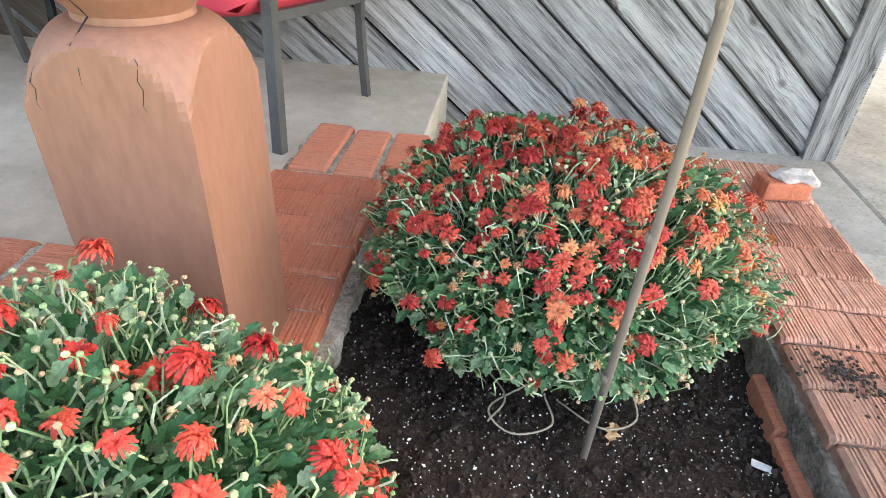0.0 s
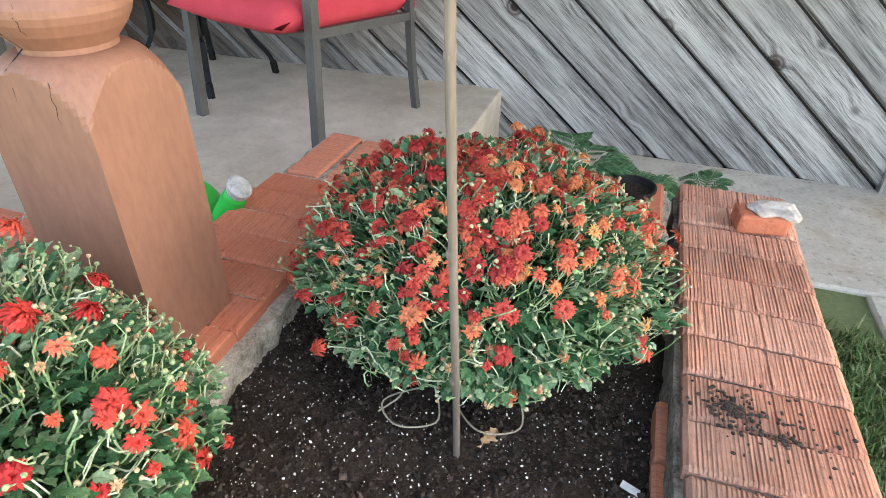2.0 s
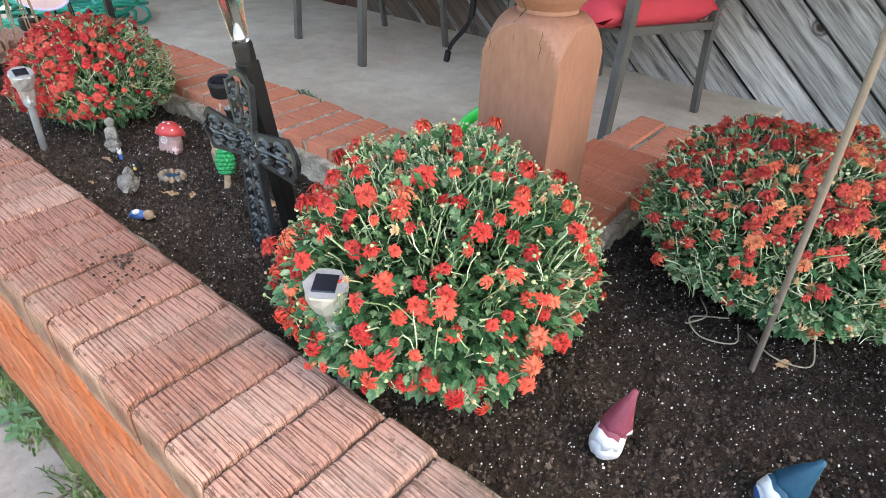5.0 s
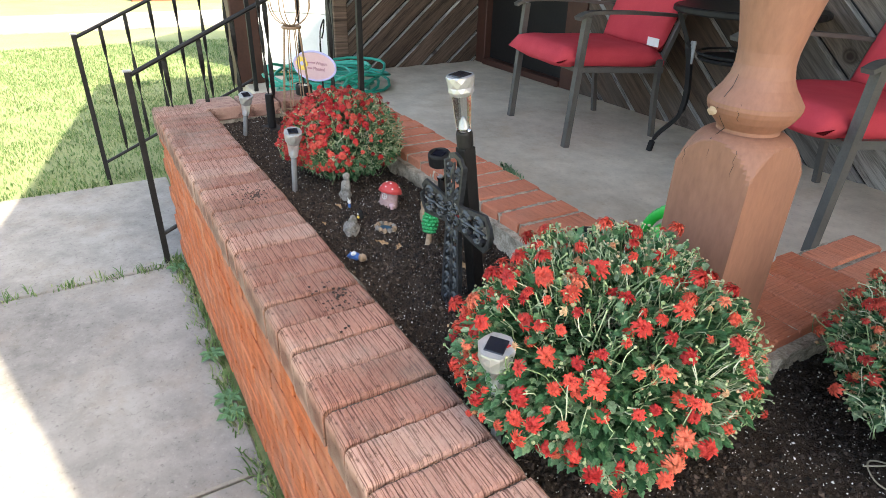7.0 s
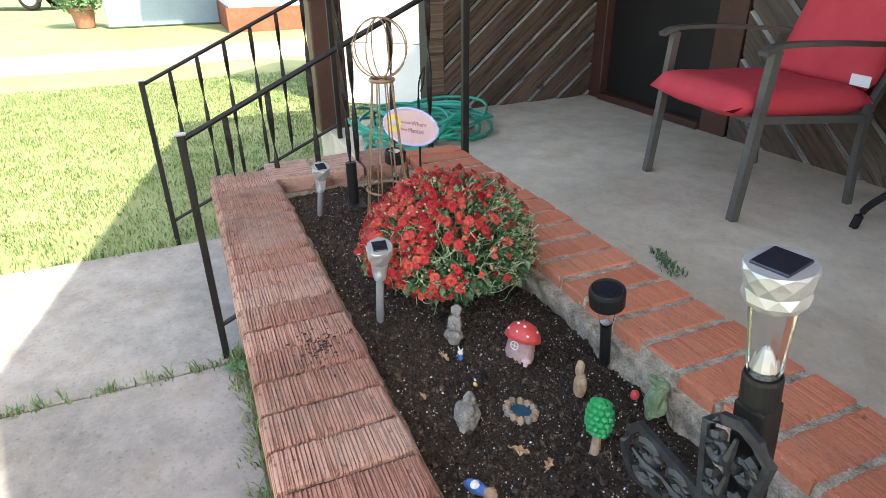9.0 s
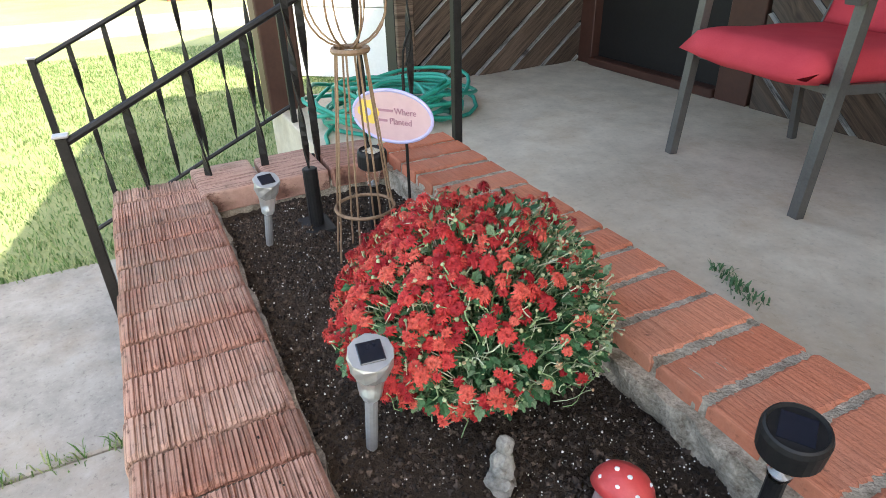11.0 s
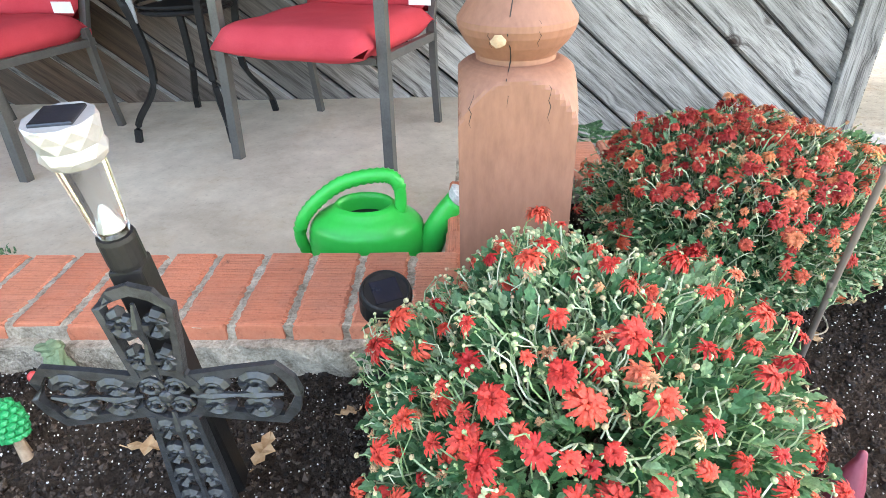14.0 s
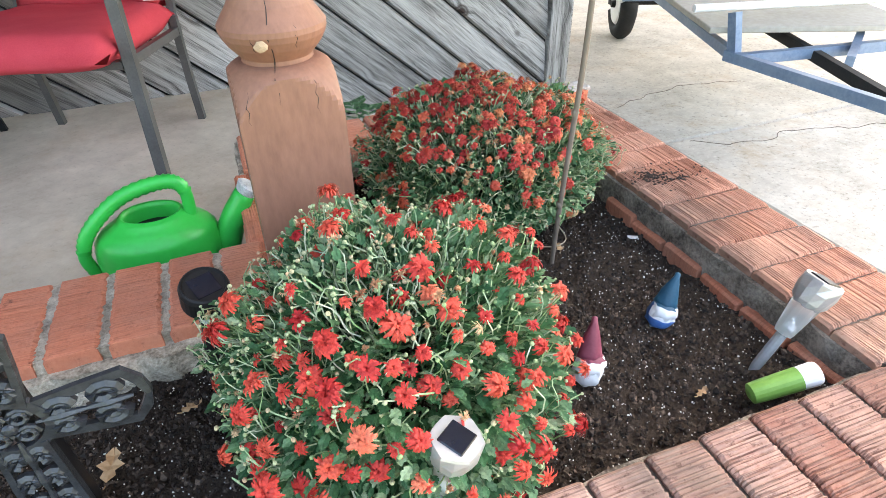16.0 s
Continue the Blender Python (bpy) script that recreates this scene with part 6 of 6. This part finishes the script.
# ---------------------------------------------------------------- across the lawn
path_far = solid("pavement", boxed(-12.5, -10.4, -30, 30, LOW - 0.08, LOW + 0.004), M_WALK, "pale concrete path across the lawn", "pavement", "structure")
nb = thing("neighbour_house", "white rendered house with a red brick base", "house")
part("wall", boxed(-22, -14.6, 0.35, 14, LOW, 3.6), M_WHITE, nb)
part("brick_base", boxed(-22.1, -14.52, 0.28, 14.1, LOW - 0.05, LOW + 0.48), brick_matter("dark_base_brick", (0.16, 0.045, 0.026), (0.20, 0.058, 0.034), (0.24, 0.075, 0.045), 0.1), nb)
part("roof", boxed(-22.8, -14.0, -0.3, 15, 3.6, 3.85), M_BROWNWOOD, nb)
low = thing("low_wall", "blue-grey rendered low wall with a black fence", "wall")
part("wall", boxed(-17.2, -16.9, -2.2, 0.28, LOW, LOW + 0.72, 0.03), M_BLUEWALL, low)
for k in range(20):
    part("fence_bar", boxed(-17.07, -17.05, -2.1 + k * 0.12, -2.08 + k * 0.12, LOW + 0.72, LOW + 1.6), M_BLACK, low)
for z in (0.95, 1.9):
    part("fence_rail", boxed(-17.08, -17.04, -2.1, 0.25, LOW + z * 0.83, LOW + z * 0.83 + 0.03), M_BLACK, low)
shrub = thing("potted_shrub", "leafy green shrub in a terracotta pot", "shrub", at=pose(-17.5, -2.72, LOW) @ Matrix.Scale(0.62, 4))
part("pot", turned([(0.32, 0.0), (0.42, 0.6), (0.46, 0.62), (0.46, 0.72), (0.38, 0.72), (0.0, 0.66)], 24), M_POST, shrub)
vs, fs = [], []
rs = random.Random(12)
for k in range(2600):
    d = dome(rs, -0.9)
    p = Vector((d.x * 0.85, d.y * 0.85, 1.75 + d.z * 1.15)) * 1.0
    p = Vector((p.x, p.y, p.z)) + Vector((rs.gauss(0, 0.13), rs.gauss(0, 0.13), rs.gauss(0, 0.13)))
    e, q = dome(rs, -1) * 0.09, dome(rs, -1) * 0.05
    i = len(vs)
    vs += [tuple(p - e), tuple(p + q), tuple(p + e), tuple(p - q)]
    fs.append((i, i + 1, i + 2, i + 3))
tagged(part("crown", (vs, fs), M_FERN, shrub), kind="stuff")
for a in (0, 2.1, 4.2):
    part("branch", bar([(0, 0, 0.6), (0.4 * math.cos(a), 0.4 * math.sin(a), 1.9)], [0.05, 0.02], 6), M_STICK, shrub)
car = thing("parked_car", "silver-tan pickup parked across the lawn", "car", at=pose(-26.0, -6.2, LOW, 0, 0, -108) @ Matrix.Scale(0.92, 4))
bm = bmesh.new()
sec = [(-2.6, 0.45), (-2.6, 1.0), (-0.7, 1.05), (-0.3, 1.75), (1.1, 1.78), (1.6, 1.12), (2.6, 0.98), (2.65, 0.45)]
for y in (-0.92, 0.92):
    bm.faces.new([bm.verts.new((x, y, z)) for x, z in sec])
bm.verts.ensure_lookup_table()
for k in range(8):
    j = (k + 1) % 8
    bm.faces.new((bm.verts[k], bm.verts[j], bm.verts[8 + j], bm.verts[8 + k]))
bmesh.ops.bevel(bm, geom=bm.edges[:], offset=0.07, segments=2, affect="EDGES")
part("body", bm, two_scale("champagne_car_paint", (0.42, 0.40, 0.36), (0.50, 0.48, 0.43), 2, 30, 0.25, 0.4), car)
for y in (-0.935, 0.935):
    part("side_window", boxed(-0.15, 1.05, y - 0.005, y + 0.005, 1.18, 1.62, 0.004), M_PANEL, car)
    for x in (-1.7, 1.7):
        wh = part("wheel", bar([(x + 0.30 * math.cos(k * math.pi / 10), y * 0.94, 0.40 + 0.30 * math.sin(k * math.pi / 10)) for k in range(20)], 0.10, 8, closed=True), M_RUBBER, car, smooth=True)
        part("rim", turned([(0.26, -0.02), (0.24, 0.03), (0.0, 0.05)], 20, pose(x, y * 1.02, 0.40, -90 if y > 0 else 90, 0, 0)), M_SILVER, wh)

# ---------------------------------------------------------------- brick faces, laid last
face_meshes = []
for k in range(4):
    face_meshes.append(mesh_of("face_brick", boxed(-0.0975, 0.0975, -0.008, 0.012, -0.0285, 0.0285, 0.003), M_BRICK_FACE))
rs = random.Random(31)
for c in range(9):
    z = CAP - 0.085 - 0.036 - c * 0.0675
    for k in range(16):
        x = -2.478 + 0.0975 + k * 0.2065 + (0.103 if c % 2 else 0)
        if x + 0.1 > 0.66:
            continue
        ob = part("brick", face_meshes[rs.randrange(4)], None, front)
        ob.matrix_basis = pose(x, FRONT0 + 0.010 + rs.uniform(-0.002, 0.002), z, 0, rs.uniform(-0.3, 0.3), rs.uniform(-0.3, 0.3))
left_mesh = mesh_of("end_brick", boxed(-0.0475, 0.0475, -0.1, 0.1, -0.028, 0.028, 0.006, 2), M_BRICK)
end_mesh = mesh_of("end_brick", boxed(-0.0475, 0.0475, -0.1, 0.1, -0.028, 0.028, 0.004), M_BRICK_RED)
left = thing("planter_wall_left", "end wall of the planter with red cap bricks", "planter", kind="structure")
part("mortar", core(bmesh.new(), LEFT0 + 0.004, LEFT1, FRONT1, BACK0 + 0.01, LOW - 0.02, CAP - 0.030, 6), M_MORTAR, left)
for k in range(3):
    ob = part("brick", left_mesh, None, left)
    ob.matrix_basis = pose((LEFT0 + LEFT1) / 2 + 0.005, FRONT1 + 0.055 + k * 0.165, CAP - 0.026, rs.uniform(-1, 1), rs.uniform(-2, 1), 90 + rs.uniform(-3, 3)) @ Matrix.Diagonal((1.6, 1, 1, 1))
for k in range(6):
    ob = part("brick", end_mesh, None, right)
    ob.matrix_basis = pose(RIGHT0 + 0.034, -0.42 + k * 0.108 + rs.uniform(-0.006, 0.006), CAP - 0.092 + rs.uniform(-0.004, 0.004), rs.uniform(-2, 2), rs.uniform(-2, 2), rs.uniform(-3, 3)) @ Matrix.Diagonal((1.15, 0.5, 1, 1))
